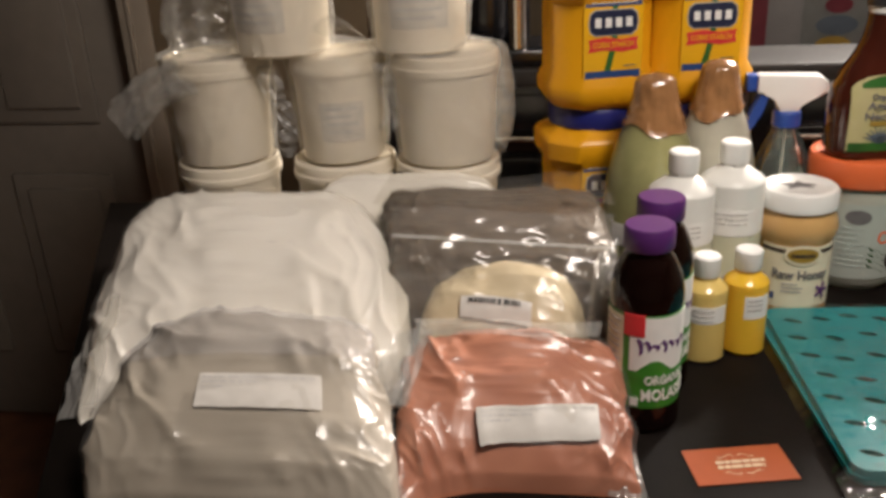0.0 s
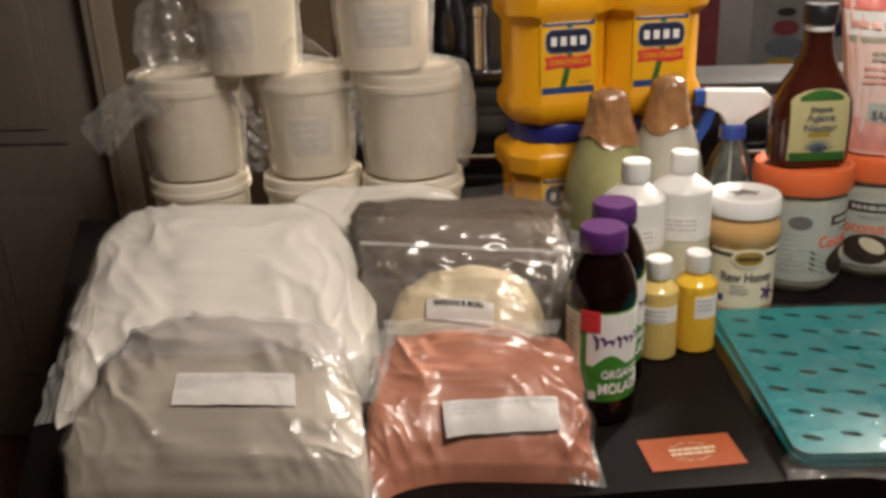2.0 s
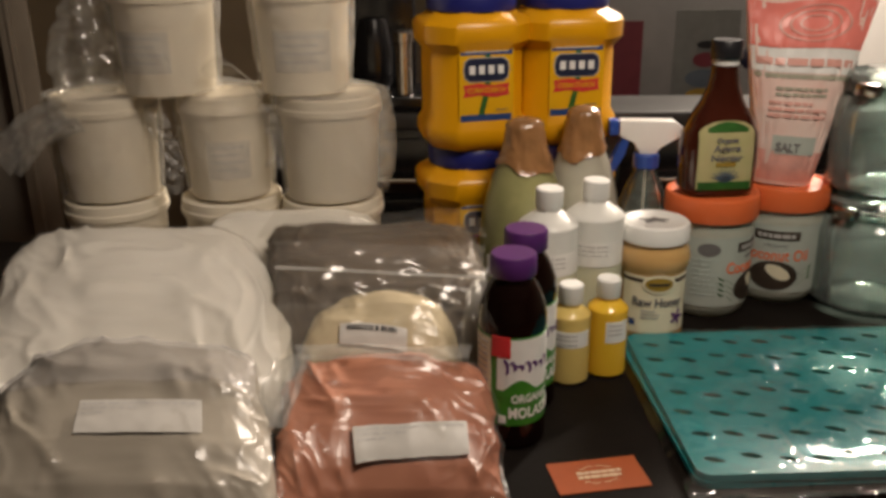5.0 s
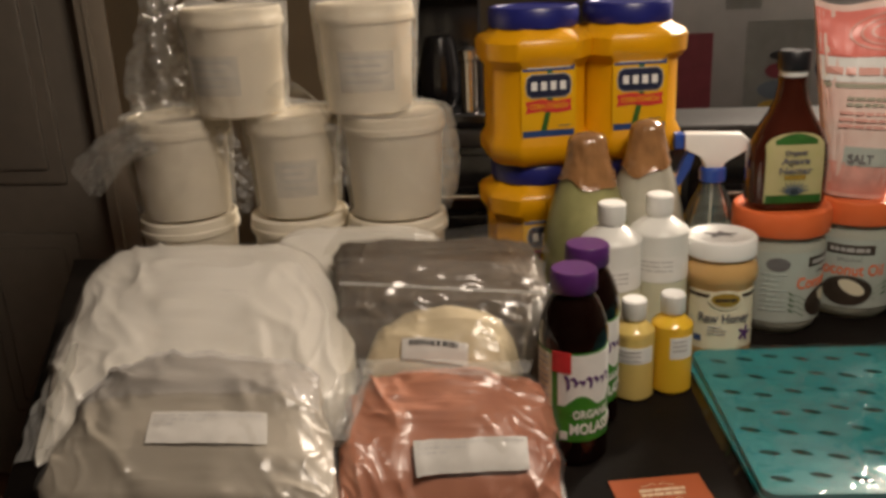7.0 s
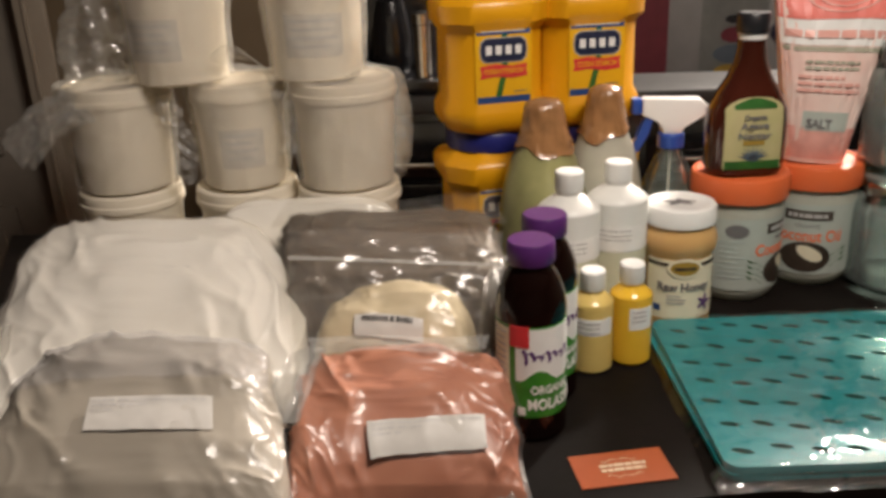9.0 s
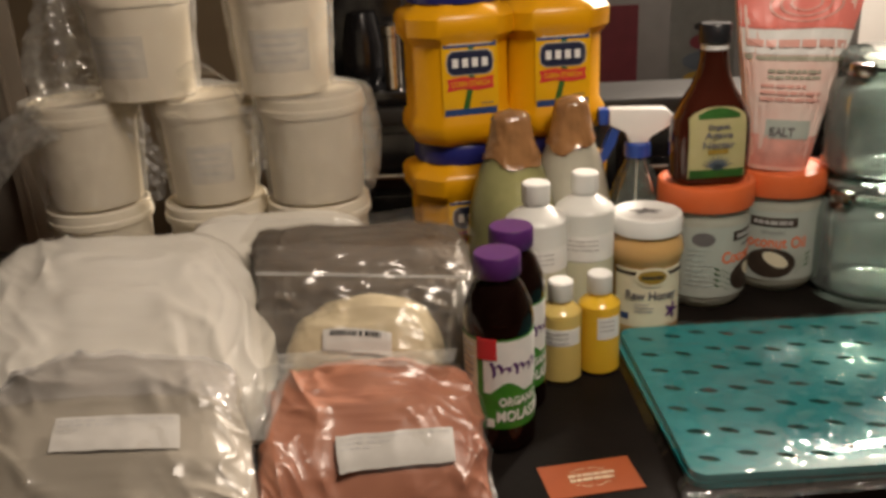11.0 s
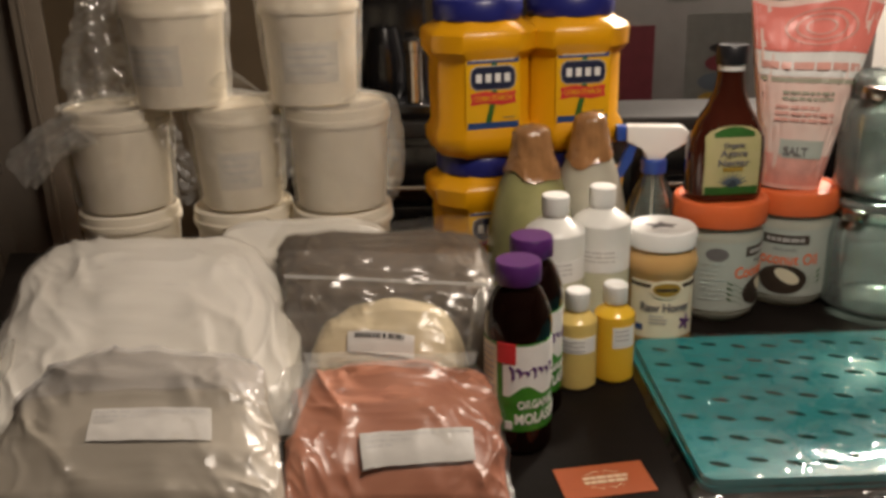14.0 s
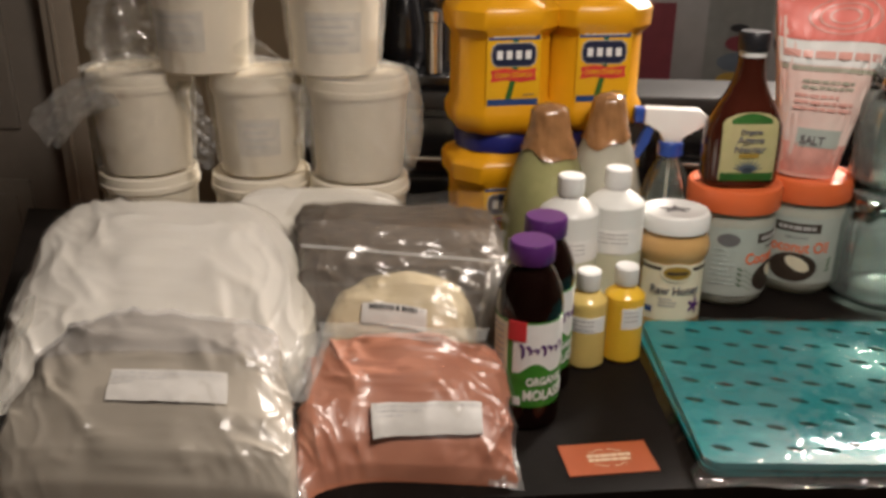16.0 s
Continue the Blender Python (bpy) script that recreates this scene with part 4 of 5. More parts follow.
flap(pb_, "bag_tip", [(0.085, 0.733, 0.004), (0.122, 0.728, 0.002), (0.112, 0.775, 0.02), (0.100, 0.775, 0.04)], 4.2, 0.003, film("coral_bag_tip", haze=0.2, gloss=0.2), "flat clear corner of the bag")
flap(pb_, "top_hem", [(-0.10, 0.838, 0.111), (0.078, 0.838, 0.111), (0.082, 0.862, 0.114), (-0.11, 0.862, 0.116)], 4.7, 0.003, film("coral_bag_hem", haze=0.20, gloss=0.12), "clear hem along the bag top")

ROWS_C = [(0.880, 0.0, -0.112, 0.066), (0.884, 0.06, -0.118, 0.072), (0.895, 0.100, -0.120, 0.073), (0.912, 0.121, -0.120, 0.074), (0.932, 0.134, -0.114, 0.070), (0.950, 0.139, -0.104, 0.064), (0.962, 0.11, -0.096, 0.058), (0.966, 0.0, -0.09, 0.05)]
cb, skin = filled_bag("cream_powder_bag", "clear zip bag of cream powder with a barcode label", ROWS_C, "creampowder", 4.0, depth=0.0035, size=0.06, box_x=3.6, creases=0.9, calm=(-0.19, 0.16, -0.60, -0.30))
cl_ = surface_label(cb, skin, "white barcode label", -0.19, 0.16, -0.56, -0.26, 2, 9, lift=0.0075, slant=-0.30)
code = random.Random(4)
at = -0.165
while at < 0.10:
    wide = code.uniform(0.004, 0.012)
    part("barcode_bar", sheet(1, 3, lambda i, j, a=at, w=wide: sum((skin(a + w * i + da, -0.38 + 0.09 * j - 0.30 * (a + 0.19) + db) for da in (-0.18, 0, 0.18) for db in (-0.15, 0, 0.15)), Vector()) / 9 + Vector((0, -0.0070, 0.0060))), "black", cl_)
    at += wide + code.uniform(0.004, 0.010)
flap(cb, "zip_top", [(-0.142, 0.935, 0.125), (0.088, 0.93, 0.122), (0.098, 1.010, 0.172), (-0.158, 1.020, 0.180)], 5.2, 0.008, film("zip_bag_film", haze=0.06, gloss=0.075, scale=12, bump=0.4, rough=0.22), "clear zip-lock top", 60, 36)
flap(cb, "zip_track", [(-0.151, 0.975, 0.159), (0.094, 0.967, 0.149), (0.0945, 0.9705, 0.1515), (-0.1515, 0.979, 0.1620)], 5.2, 0.001, film("zip_track_film", haze=0.45, gloss=0.15, scale=18), "pale zip track")
flap(cb, "bag_front", [(-0.128, 0.872, 0.045), (0.088, 0.872, 0.045), (0.088, 0.93, 0.128), (-0.142, 0.935, 0.132)], 5.2, 0.005, film("zip_bag_front", haze=0.07, gloss=0.035, scale=14), "clear film in front of the powder")
flap(cb, "side_fold", [(0.060, 0.882, 0.060), (0.090, 0.885, 0.050), (0.102, 0.985, 0.158), (0.076, 0.955, 0.140)], 6.1, 0.004, film("zip_bag_side", haze=0.20, gloss=0.14, scale=18), "shiny folded side of the zip bag")

ROWS_B = [(0.968, 0.0, -0.150, 0.098), (0.972, 0.08, -0.152, 0.102), (0.988, 0.128, -0.158, 0.104), (1.02, 0.150, -0.166, 0.104), (1.06, 0.161, -0.176, 0.100), (1.10, 0.167, -0.188, 0.094), (1.125, 0.165, -0.190, 0.088), (1.140, 0.13, -0.188, 0.084), (1.145, 0.0, -0.185, 0.080)]
bb, skin = filled_bag("brown_powder_bag", "clear plastic bag of dark grey-brown powder", ROWS_B, "darkpowder", 5.0, depth=0.0050, size=0.09, box_x=8.0, creases=1.6)
flap(bb, "loose_top", [(-0.190, 1.06, 0.166), (0.102, 1.06, 0.166), (0.086, 1.138, 0.178), (-0.180, 1.136, 0.178)], 6.6, 0.005, film("brown_bag_top", haze=0.03, gloss=0.08, scale=12, rough=0.26), "loose clear top of the bag", 60, 24)
ROWS_F = [(1.150, 0.0, -0.29, -0.05), (1.154, 0.12, -0.30, -0.04), (1.170, 0.160, -0.30, -0.035), (1.190, 0.163, -0.295, -0.04), (1.198, 0.0, -0.29, -0.05)]
wb2, skin = filled_bag("flat_white_bag", "flat white bag lying in front of the tubs", ROWS_F, "whitepowder", 7.0, depth=0.003, n=60, box_x=6.0)


# ---- bottles ----
def molasses(m):
    t = thing("molasses_bottle", "dark molasses bottle with purple cap and green label", "bottle", m, "molasses bottles")
    part("body", lathe([(0, 0.001), (0.036, 0.0), (0.0405, 0.005), (0.0405, 0.028), (0.0395, 0.032), (0.0395, 0.148), (0.0402, 0.152), (0.0398, 0.162), (0.0375, 0.175), (0.0325, 0.189), (0.0270, 0.200), (0.0235, 0.205), (0.0235, 0.213), (0, 0.213)], 64), "molasses", t, "dark brown glossy bottle body")
    part("cap", lathe([(0.0255, 0.210), (0.0262, 0.2115), (0.0262, 0.2325), (0.0245, 0.235), (0, 0.2352)], 72, 1, 0.0006), "purplecap", t, "ribbed purple screw cap")
    r = 0.0396
    lb = part("green_label", curved(r, -90, -0.068, 0.068, 0.034, 0.146, n=40), "green", t, "green paper label")
    part("white_field", curved(r, -78, -0.028, 0.050, 0.080, 0.144, thick=0.0008, n=30), "paper", lb)
    part("scalloped_edge", curved(r, -78, -0.026, 0.050, 0.070, 0.084, thick=0.0011, n=40, edge=lambda x: 0.085 + 0.008 * math.cos(x * 110)), "green", lb)
    part("side_panel", curved(r, -152, -0.014, 0.016, 0.050, 0.143, thick=0.0009), "cream", lb)
    bars("fine_print", 9, "palegrey", lb, lambda x, z, d: wrap(x, z, r + 0.0009 + d, -152), -0.011, 0.013, 0.138, 0.008, 0.002, 3)
    part("red_square", curved(r, -112, -0.011, 0.012, 0.122, 0.147, thick=0.0014), "red", lb)
    # brand script: a plain purple scrawl
    scrawl = bmesh.new()
    row = []
    for k in range(121):
        a = k / 120 * 2 * math.pi * 6.5
        x = -0.020 + 0.058 * k / 120 + 0.0022 * math.sin(a)
        z = 0.110 + (0.0085 if a < 5 else 0.0045 + 0.0025 * math.sin(a * 0.37)) * math.cos(a)
        row.append([scrawl.verts.new(wrap(x + dx, z + dz, r + 0.0015, -78)) for dx, dz in ((-0.0014, -0.0013), (0.0015, 0.0014))])
    for a, b in zip(row, row[1:]):
        scrawl.faces.new((a[0], b[0], b[1], a[1]))
    part("brand_scrawl", scrawl, "purple", lb, "purple scrawled brand mark")
    part("organic_lettering", lettering("ORGANIC", 0.015, on_can(r, -56, 0.064), 0.052, 0.0003), "paper", lb)
    part("molasses_lettering", lettering("MOLASSES", 0.019, on_can(r, -50, 0.044), 0.068, 0.0004), "paper", lb)
    part("seal", curved(r, -108, -0.0045, 0.0045, 0.037, 0.047, thick=0.0013), "paper", lb)
    t.scale = (0.925, 0.925, 0.925)
    return t


m1 = molasses(pose(0.125, 0.874, T))
copy_thing(m1, pose(0.143, 0.952, T, 0, 0, 14))


def lab_bottle(name, label, group, m, r, h, cap_r, cap_h, fill, plastic, oil, lz0, lz1, a0, half, shoulder):
    """A plain cylinder bottle with a screw cap: oil below, clear plastic above, and a strip label."""
    t = thing(name, label, "bottle", m, group)
    neck = h - cap_h
    part("oil", lathe([(0, 0.001), (r - 0.004, 0), (r, 0.004), (r, fill), (0, fill)], 48), oil, t, "oil showing through the plastic")
    pts = [(0, fill + 0.0005), (r, fill + 0.0005), (r, neck - shoulder)]
    for k, e in ((0.0, 0.02), (0.012, 0.10), (0.06, 0.20), (0.45, 0.55), (0.85, 0.90), (0.97, 1.0)):
        pts.append((r - (r - cap_r * 0.86) * k, neck - shoulder + (shoulder - 0.004) * e))
    pts += [(cap_r * 0.86, neck + 0.004), (0, neck + 0.004)]
    part("shoulder", lathe(pts, 48), plastic, t, "milky plastic shoulder")
    part("cap", lathe([(cap_r - 0.0005, neck), (cap_r, neck + 0.001), (cap_r, h - 0.002), (cap_r - 0.0018, h), (0, h)], 60, 1, 0.0005), "white", t, "ribbed white screw cap")
    lb = part("strip_label", curved(r, a0, -half, half, lz0, lz1, n=24), "paper", t, "white strip label")
    bars("print_lines", 3, "palegrey", lb, lambda x, z, d: wrap(x, z, r + 0.0004 + d, a0), -half * 0.8, half * 0.8, lz1 - 0.004, 0.006, 0.0016, 5)
    return t


lab_bottle("oil_bottle", "tall milky bottle of clear oil with white cap", "tall oil bottles", pose(0.180, 1.078, T), 0.0385, 0.228, 0.0170, 0.025, 0.120, "hdpe", "paleoil", 0.122, 0.150, -82, 0.045, 0.024)
lab_bottle("oil_bottle", "tall milky bottle of clear oil with white cap", "tall oil bottles", pose(0.245, 1.122, T), 0.0385, 0.226, 0.0170, 0.025, 0.116, "hdpe", "paleoil", 0.118, 0.150, -92, 0.048, 0.024)
lab_bottle("small_oil_bottle", "small bottle of straw-coloured oil with white cap", "small oil bottles", pose(0.203, 1.006, T), 0.0255, 0.128, 0.0148, 0.024, 0.086, "straw", "straw", 0.052, 0.073, -92, 0.026, 0.016)
lab_bottle("small_oil_bottle", "small bottle of bright yellow oil with white cap", "small oil bottles", pose(0.252, 1.025, T), 0.0255, 0.128, 0.0148, 0.024, 0.084, "yellowoil", "yellowoil", 0.050, 0.078, -66, 0.016, 0.016)


# ---- yellow jugs ----
def octagon(w, d, c):
    w, d = w / 2, d / 2
    base = [(w, -d + c), (w, d - c), (w - c, d), (-w + c, d), (-w, d - c), (-w, -d + c), (-w + c, -d), (w - c, -d)]
    pts = []  # each corner eased
    for k in range(8):
        p, q, r = Vector(base[k - 1]), Vector(base[k]), Vector(base[(k + 1) % 8])
        for s in (0.0, 0.5, 1.0):
            a = q + (p - q).normalized() * 0.004 * (1 - s) + (r - q).normalized() * 0.004 * s
            pts.append((a.x, a.y))
    return pts


def starch_jug(m):
    t = thing("starch_jug", "yellow plastic corn starch jug with blue lid", "jug", m, "yellow starch jugs")
    w = 0.152
    part("body", loft([(0.0, w - 0.034, w - 0.034, 0.030), (0.006, w - 0.014, w - 0.014, 0.032), (0.020, w, w, 0.036), (0.036, w, w, 0.036), (0.050, w - 0.014, w - 0.014, 0.034), (0.142, w - 0.014, w - 0.014, 0.034),
                       (0.156, w + 0.006, w + 0.006, 0.036), (0.180, w + 0.008, w + 0.008, 0.036), (0.187, w, w, 0.036), (0.194, w - 0.026, w - 0.026, 0.036), (0.198, 0.120, 0.120, 0.034)], octagon), "yellow", t, "waisted yellow jug body")
    part("lid", lathe([(0.061, 0.197), (0.0645, 0.198), (0.0655, 0.201), (0.0655, 0.222), (0.063, 0.226), (0.056, 0.2265), (0.054, 0.2245), (0, 0.2245)], 90, 1, 0.0005), "bluelid", t, "dark blue screw lid")
    y = -(w - 0.014) / 2 - 0.0006
    tall = lambda z: 0.099 + (z - 0.099) * 1.10
    P = lambda dx, dz: (lambda a, b, d: Vector((dx + a, y - d, tall(dz + b))))
    rect = lambda a, b: [(-a / 2, -b / 2), (a / 2, -b / 2), (a / 2, b / 2), (-a / 2, b / 2)]
    lb = part("label", flat_patch(rect(0.080, 0.097), P(0.003, 0.099)), "labelyellow", t, "yellow paper label")
    part("top_band", flat_patch(rect(0.076, 0.010), P(0.003, 0.142), 0.0011), "blue", lb, "blue band")
    part("bottom_band", flat_patch(rect(0.076, 0.009), P(0.003, 0.0555), 0.0011), "blue", lb, "blue band")
    part("stalk", flat_patch([(-0.012, -0.035), (-0.003, -0.035), (0.006, 0.0), (0.006, 0.045), (-0.002, 0.045), (-0.002, 0.0)], P(0.003, 0.094), 0.0010), "leafgreen", lb, "green stalk shape")
    hexa = [(-0.031, -0.010), (-0.024, -0.0145), (0.024, -0.0145), (0.031, -0.010), (0.033, 0.0), (0.031, 0.010), (0.024, 0.0145), (-0.024, 0.0145), (-0.031, 0.010), (-0.033, 0.0)]
    part("badge_rim", flat_patch([(a * 1.04, b * 1.08) for a, b in hexa], P(0.003, 0.118), 0.0014), "palegrey", lb)
    bd = part("badge", flat_patch(hexa, P(0.003, 0.118), 0.0018), "navy", lb, "dark blue badge")
    for k in range(4):
        x = -0.021 + 0.014 * k
        part("badge_bar", flat_patch([(-0.0042, -0.0055), (0.0042, -0.0055), (0.0042, 0.0055), (-0.0042, 0.0055)], P(0.003 + x, 0.118), 0.0023), "paper", bd)
    wave = [(-0.034, -0.009), (-0.012, -0.0065), (0.012, -0.0095), (0.034, -0.007), (0.032, 0.001), (0.034, 0.008), (0.012, 0.0055), (-0.012, 0.0085), (-0.034, 0.006), (-0.031, -0.002)]
    rb = part("ribbon", flat_patch(wave, P(0.003, 0.092), 0.0016), "red", lb, "red ribbon")
    part("letters_corn_starch", lettering("CORN STARCH", 0.0095, lambda a, b, d: Vector((0.003 + a, y - 0.0020 - d, tall(0.0885 + b))), 0.056, 0.0002), "labelyellow", rb)
    bars("fine_print", 1, "print", lb, lambda a, b, d: Vector((a, y - 0.0008 - d, tall(b))), 0.018, 0.036, 0.066, 0.004, 0.0012, 7)
    bars("band_print", 1, "paper", lb, lambda a, b, d: Vector((a, y - 0.0012 - d, tall(b))), -0.028, 0.034, 0.1435, 0.004, 0.003, 8)
    return t


JH = 0.2245
j1 = starch_jug(pose(0.083, 1.338, T, 0, 0, 15))
copy_thing(j1, pose(0.222, 1.378, T, 0, 0, 9))
copy_thing(j1, pose(0.083, 1.338, T + JH + 0.0005, 0, 0, 15))
copy_thing(j1, pose(0.222, 1.378, T + JH + 0.0005, 0, 0, 9))


# ---- taped jugs ----
def taped_jug(m, label, material, r, h, seed):
    t = thing("taped_jug", label, "jug", m, "taped oil jugs")
    prof = [(0, 0.001), (r - 0.006, 0), (r, 0.006), (r, h - 0.19), (r * 0.975, h - 0.165), (r * 0.92, h - 0.135), (r * 0.83, h - 0.108), (r * 0.70, h - 0.083), (r * 0.58, h - 0.066), (r * 0.49, h - 0.050), (r * 0.42, h - 0.032), (r * 0.38, h - 0.016), (r * 0.36, h - 0.008), (0, h - 0.008)]
    part("body", lathe(prof, 56), material, t, "see-through jug body")
    seg, rows = 40, 16

    def f(u, v):
        a = 2 * math.pi * u
        skirt = 0.036 + 0.006 * math.sin(2 * a + seed) + 0.003 * math.sin(5 * a + seed)
        z = (h - 0.072 + skirt - 0.03) + v * (h + 0.002 - (h - 0.072 + skirt - 0.03))
        rr = np.interp(z, [q[1] for q in prof[1:-1]], [q[0] for q in prof[1:-1]]) + 0.0012
        if v > 0.80:
            rr *= 0.06 + 0.94 * math.sqrt(max(0.0, 1 - ((v - 0.80) / 0.20) ** 2))
        rr *= 1 + 0.015 * math.sin(9 * a + v * 7) + 0.02 + abs(crumple((math.cos(a) * 1.5, math.sin(a) * 1.5, v * 3 + seed), 0.5, 0.06))
        return Vector((rr * math.cos(a), rr * math.sin(a), z))
    part("tape_wrap", sheet(seg * 2, rows, f), "tape", t, "crinkled brown packing tape over the neck")
    return t


g1 = taped_jug(pose(0.156, 1.205, T), "green-tinted oil jug with brown taped neck", "greenjug", 0.064, 0.290, 0.5)
part("small_label", curved(0.064, -128, -0.018, 0.018, 0.075, 0.105), "paper", g1, "small white label")
taped_jug(pose(0.243, 1.262, T), "cloudy white jug with brown taped neck", "clearjug", 0.058, 0.294, 2.5)

# ---- honey ----
hj = thing("honey_jar", "jar of raw honey with white lid and cream label", "jar", pose(0.328, 1.138, T))
R = 0.047
part("body", lathe([(0, 0.001), (R - 0.006, 0), (R - 0.001, 0.005), (R - 0.0015, 0.103), (R + 0.002, 0.109), (R + 0.003, 0.119), (R, 0.131), (R - 0.006, 0.139), (R - 0.008, 0.147), (0, 0.147)], 64), "honey", hj, "pale amber honey jar")
part("lid", lathe([(R - 0.003, 0.141), (R - 0.001, 0.142), (R - 0.001, 0.162), (R - 0.003, 0.165), (R - 0.009, 0.166), (R - 0.011, 0.1645), (0, 0.1645)], 80, 1, 0.0004), "white", hj, "white screw lid with dark print")
lid_print = flat_patch([(0.020, 0.0), (0.004, 0.006), (0.0, 0.014), (-0.006, 0.004), (-0.022, 0.006), (-0.012, -0.004), (-0.016, -0.014), (0.0, -0.006), (0.014, -0.012), (0.008, -0.003)], lambda a, b, d: Vector((a, b, 0.1647 + d)))
part("lid_print", lid_print, "print", hj, "dark printed shape on the lid")
hl = part("label", curved(R - 0.0015, -88, -0.052, 0.052, 0.018, 0.100, n=36), "cream", hj, "cream paper label")
part("dark_band", curved(R - 0.0015, -88, -0.052, 0.052, 0.091, 0.096, thick=0.0008, n=36), "brown", hl)
part("oval_badge", oval_patch(0.046, 0.027, lambda a, b, d: wrap(a, 0.090 + b, R - 0.0002 + d, -88), 0.0008), "cream", hl, "cream oval badge")
part("oval_ring", oval_patch(0.038, 0.019, lambda a, b, d: wrap(a, 0.090 + b, R + 0.0006 + d, -88), 0.0004), "mustard", hl)
bars("badge_print", 1, "brown", hl, lambda a, b, d: wrap(a, b, R + 0.0010 + d, -88), -0.014, 0.014, 0.092, 0.005, 0.004, 4)
part("letters_raw_honey", lettering("Raw Honey", 0.0165, on_can(R, -88, 0.058, 0.0), 0.072, 0.0005), "print", hl)
part("purple_flower", flat_patch([(0.012 * (0.6 + 0.4 * math.cos(5 * a)) * math.cos(a), 0.012 * (0.6 + 0.4 * math.cos(5 * a)) * math.sin(a)) for a in [k * 0.209 for k in range(30)]], lambda a, b, d: wrap(0.030 + a, 0.040 + b, R + d, -88)), "purple", hl, "printed purple flower")
bars("fine_print", 3, "palegrey", hl, lambda a, b, d: wrap(a, b, R - 0.0008 + d, -88), -0.022, 0.004, 0.052, 0.005, 0.0018, 6)
part("blue_seal", curved(R - 0.0015, -88, -0.042, -0.030, 0.028, 0.037, thick=0.0009), "blue", hl)


# ---- coconut oil tubs ----
def coconut_tub(m, label, turn):
    t = thing("coconut_oil_tub", label, "tub", m, "coconut oil tubs")
    r = 0.060
    part("body", lathe([(0, 0.001), (r - 0.010, 0), (r - 0.004, 0.006), (r, 0.016), (r + 0.001, 0.110), (r + 0.002, 0.128), (r - 0.002, 0.142), (r - 0.004, 0.150), (0, 0.150)], 64), "coco", t, "frosted tub full of white oil")
    part("lid", lathe([(r + 0.003, 0.143), (r + 0.005, 0.1445), (r + 0.006, 0.150), (r + 0.006, 0.172), (r + 0.004, 0.177), (r - 0.002, 0.178), (r - 0.005, 0.1755), (0, 0.1755)], 90, 1, 0.0006), "orange", t, "orange screw lid")
    rr = r + 0.0012
    lb = part("label", curved(rr, -90 + turn, -0.105, 0.105, 0.020, 0.124, n=60), "cocolabel", t, "pale printed label")
    part("name_bar", curved(rr, -90 + turn, -0.033, 0.033, 0.101, 0.115, thick=0.0009), "brown", lb, "dark brown bar")
    bars("bar_print", 1, "palegrey", lb, lambda a, b, d: wrap(a, b, rr + 0.0010 + d, -90 + turn), -0.028, 0.028, 0.111, 0.005, 0.006, 2)
    part("organic_lettering", lettering("ORGANIC", 0.008, on_can(rr, -90 + turn, 0.090, 0.0004), 0.034), "print", lb)
    part("letters_coconut_oil", lettering("Coconut Oil", 0.024, on_can(rr, -90 + turn, 0.070, 0.0006), 0.098, 0.0004), "orangeprint", lb)
    cc = part("coconut_shape", oval_patch(0.070, 0.046, lambda a, b, d: wrap(a, 0.046 + b, rr + 0.0004 + d, -90 + turn)), "brown", lb, "printed brown coconut half")
    part("coconut_flesh", oval_patch(0.036, 0.021, lambda a, b, d: wrap(a + 0.006, 0.052 + b - a * 0.35, rr + 0.0012 + d, -90 + turn)), "cream", cc)
    for k in range(7):
        s = 1 if k % 2 else -1
        z = 0.030 + 0.004 * k
        part("leaf_shape", flat_patch([(0, -0.002), (s * 0.022, 0.007), (s * 0.026, 0.012), (s * 0.012, 0.006)], lambda a, b, d, s=s, z=z: wrap(s * 0.034 + a, z + b, rr + 0.0007 + d, -90 + turn)), "leafgreen", lb)
    bars("side_print", 8, "faint", lb, lambda a, b, d: wrap(a, b, rr + 0.0004 + d, -90 + turn), -0.098, -0.062, 0.092, 0.0075, 0.0018, 9)
    part("side_badge", oval_patch(0.032, 0.020, lambda a, b, d: wrap(-0.076 + a, 0.106 + b, rr + 0.0002 + d, -90 + turn)), "print", lb)
    return t


coconut_tub(pose(0.429, 1.238, T), "coconut oil tub with orange lid, label turned aside", 57)
coconut_tub(pose(0.548, 1.290, T), "coconut oil tub with orange lid and coconut picture", -20)

# ---- agave bottle ----
ag = thing("agave_bottle", "amber agave nectar bottle with black cap", "bottle", pose(0.428, 1.232, T + 0.1757, 0, 0, 6))
ag.scale = (1.08, 1.08, 0.945)
AR = [(0.0, 0.078, 0.048, 0.018), (0.004, 0.092, 0.058, 0.024), (0.012, 0.098, 0.062, 0.026), (0.060, 0.099, 0.062, 0.026), (0.092, 0.096, 0.060, 0.026), (0.118, 0.076, 0.052, 0.023), (0.138, 0.054, 0.043, 0.0195), (0.158, 0.040, 0.037, 0.0175), (0.178, 0.034, 0.034, 0.0165), (0.190, 0.034, 0.034, 0.0165)]
part("body", loft(AR, rounded), "amber", ag, "dark amber syrup bottle")
part("collar", lathe([(0, 0.1905), (0.0165, 0.1905), (0.017, 0.193), (0.0165, 0.199), (0, 0.199)], 40), "white", ag, "clear pale neck collar")
part("cap", lathe([(0.0185, 0.199), (0.0192, 0.200), (0.0192, 0.223), (0.0175, 0.226), (0, 0.226)], 48, 1, 0.0005), "black", ag, "black flip cap")


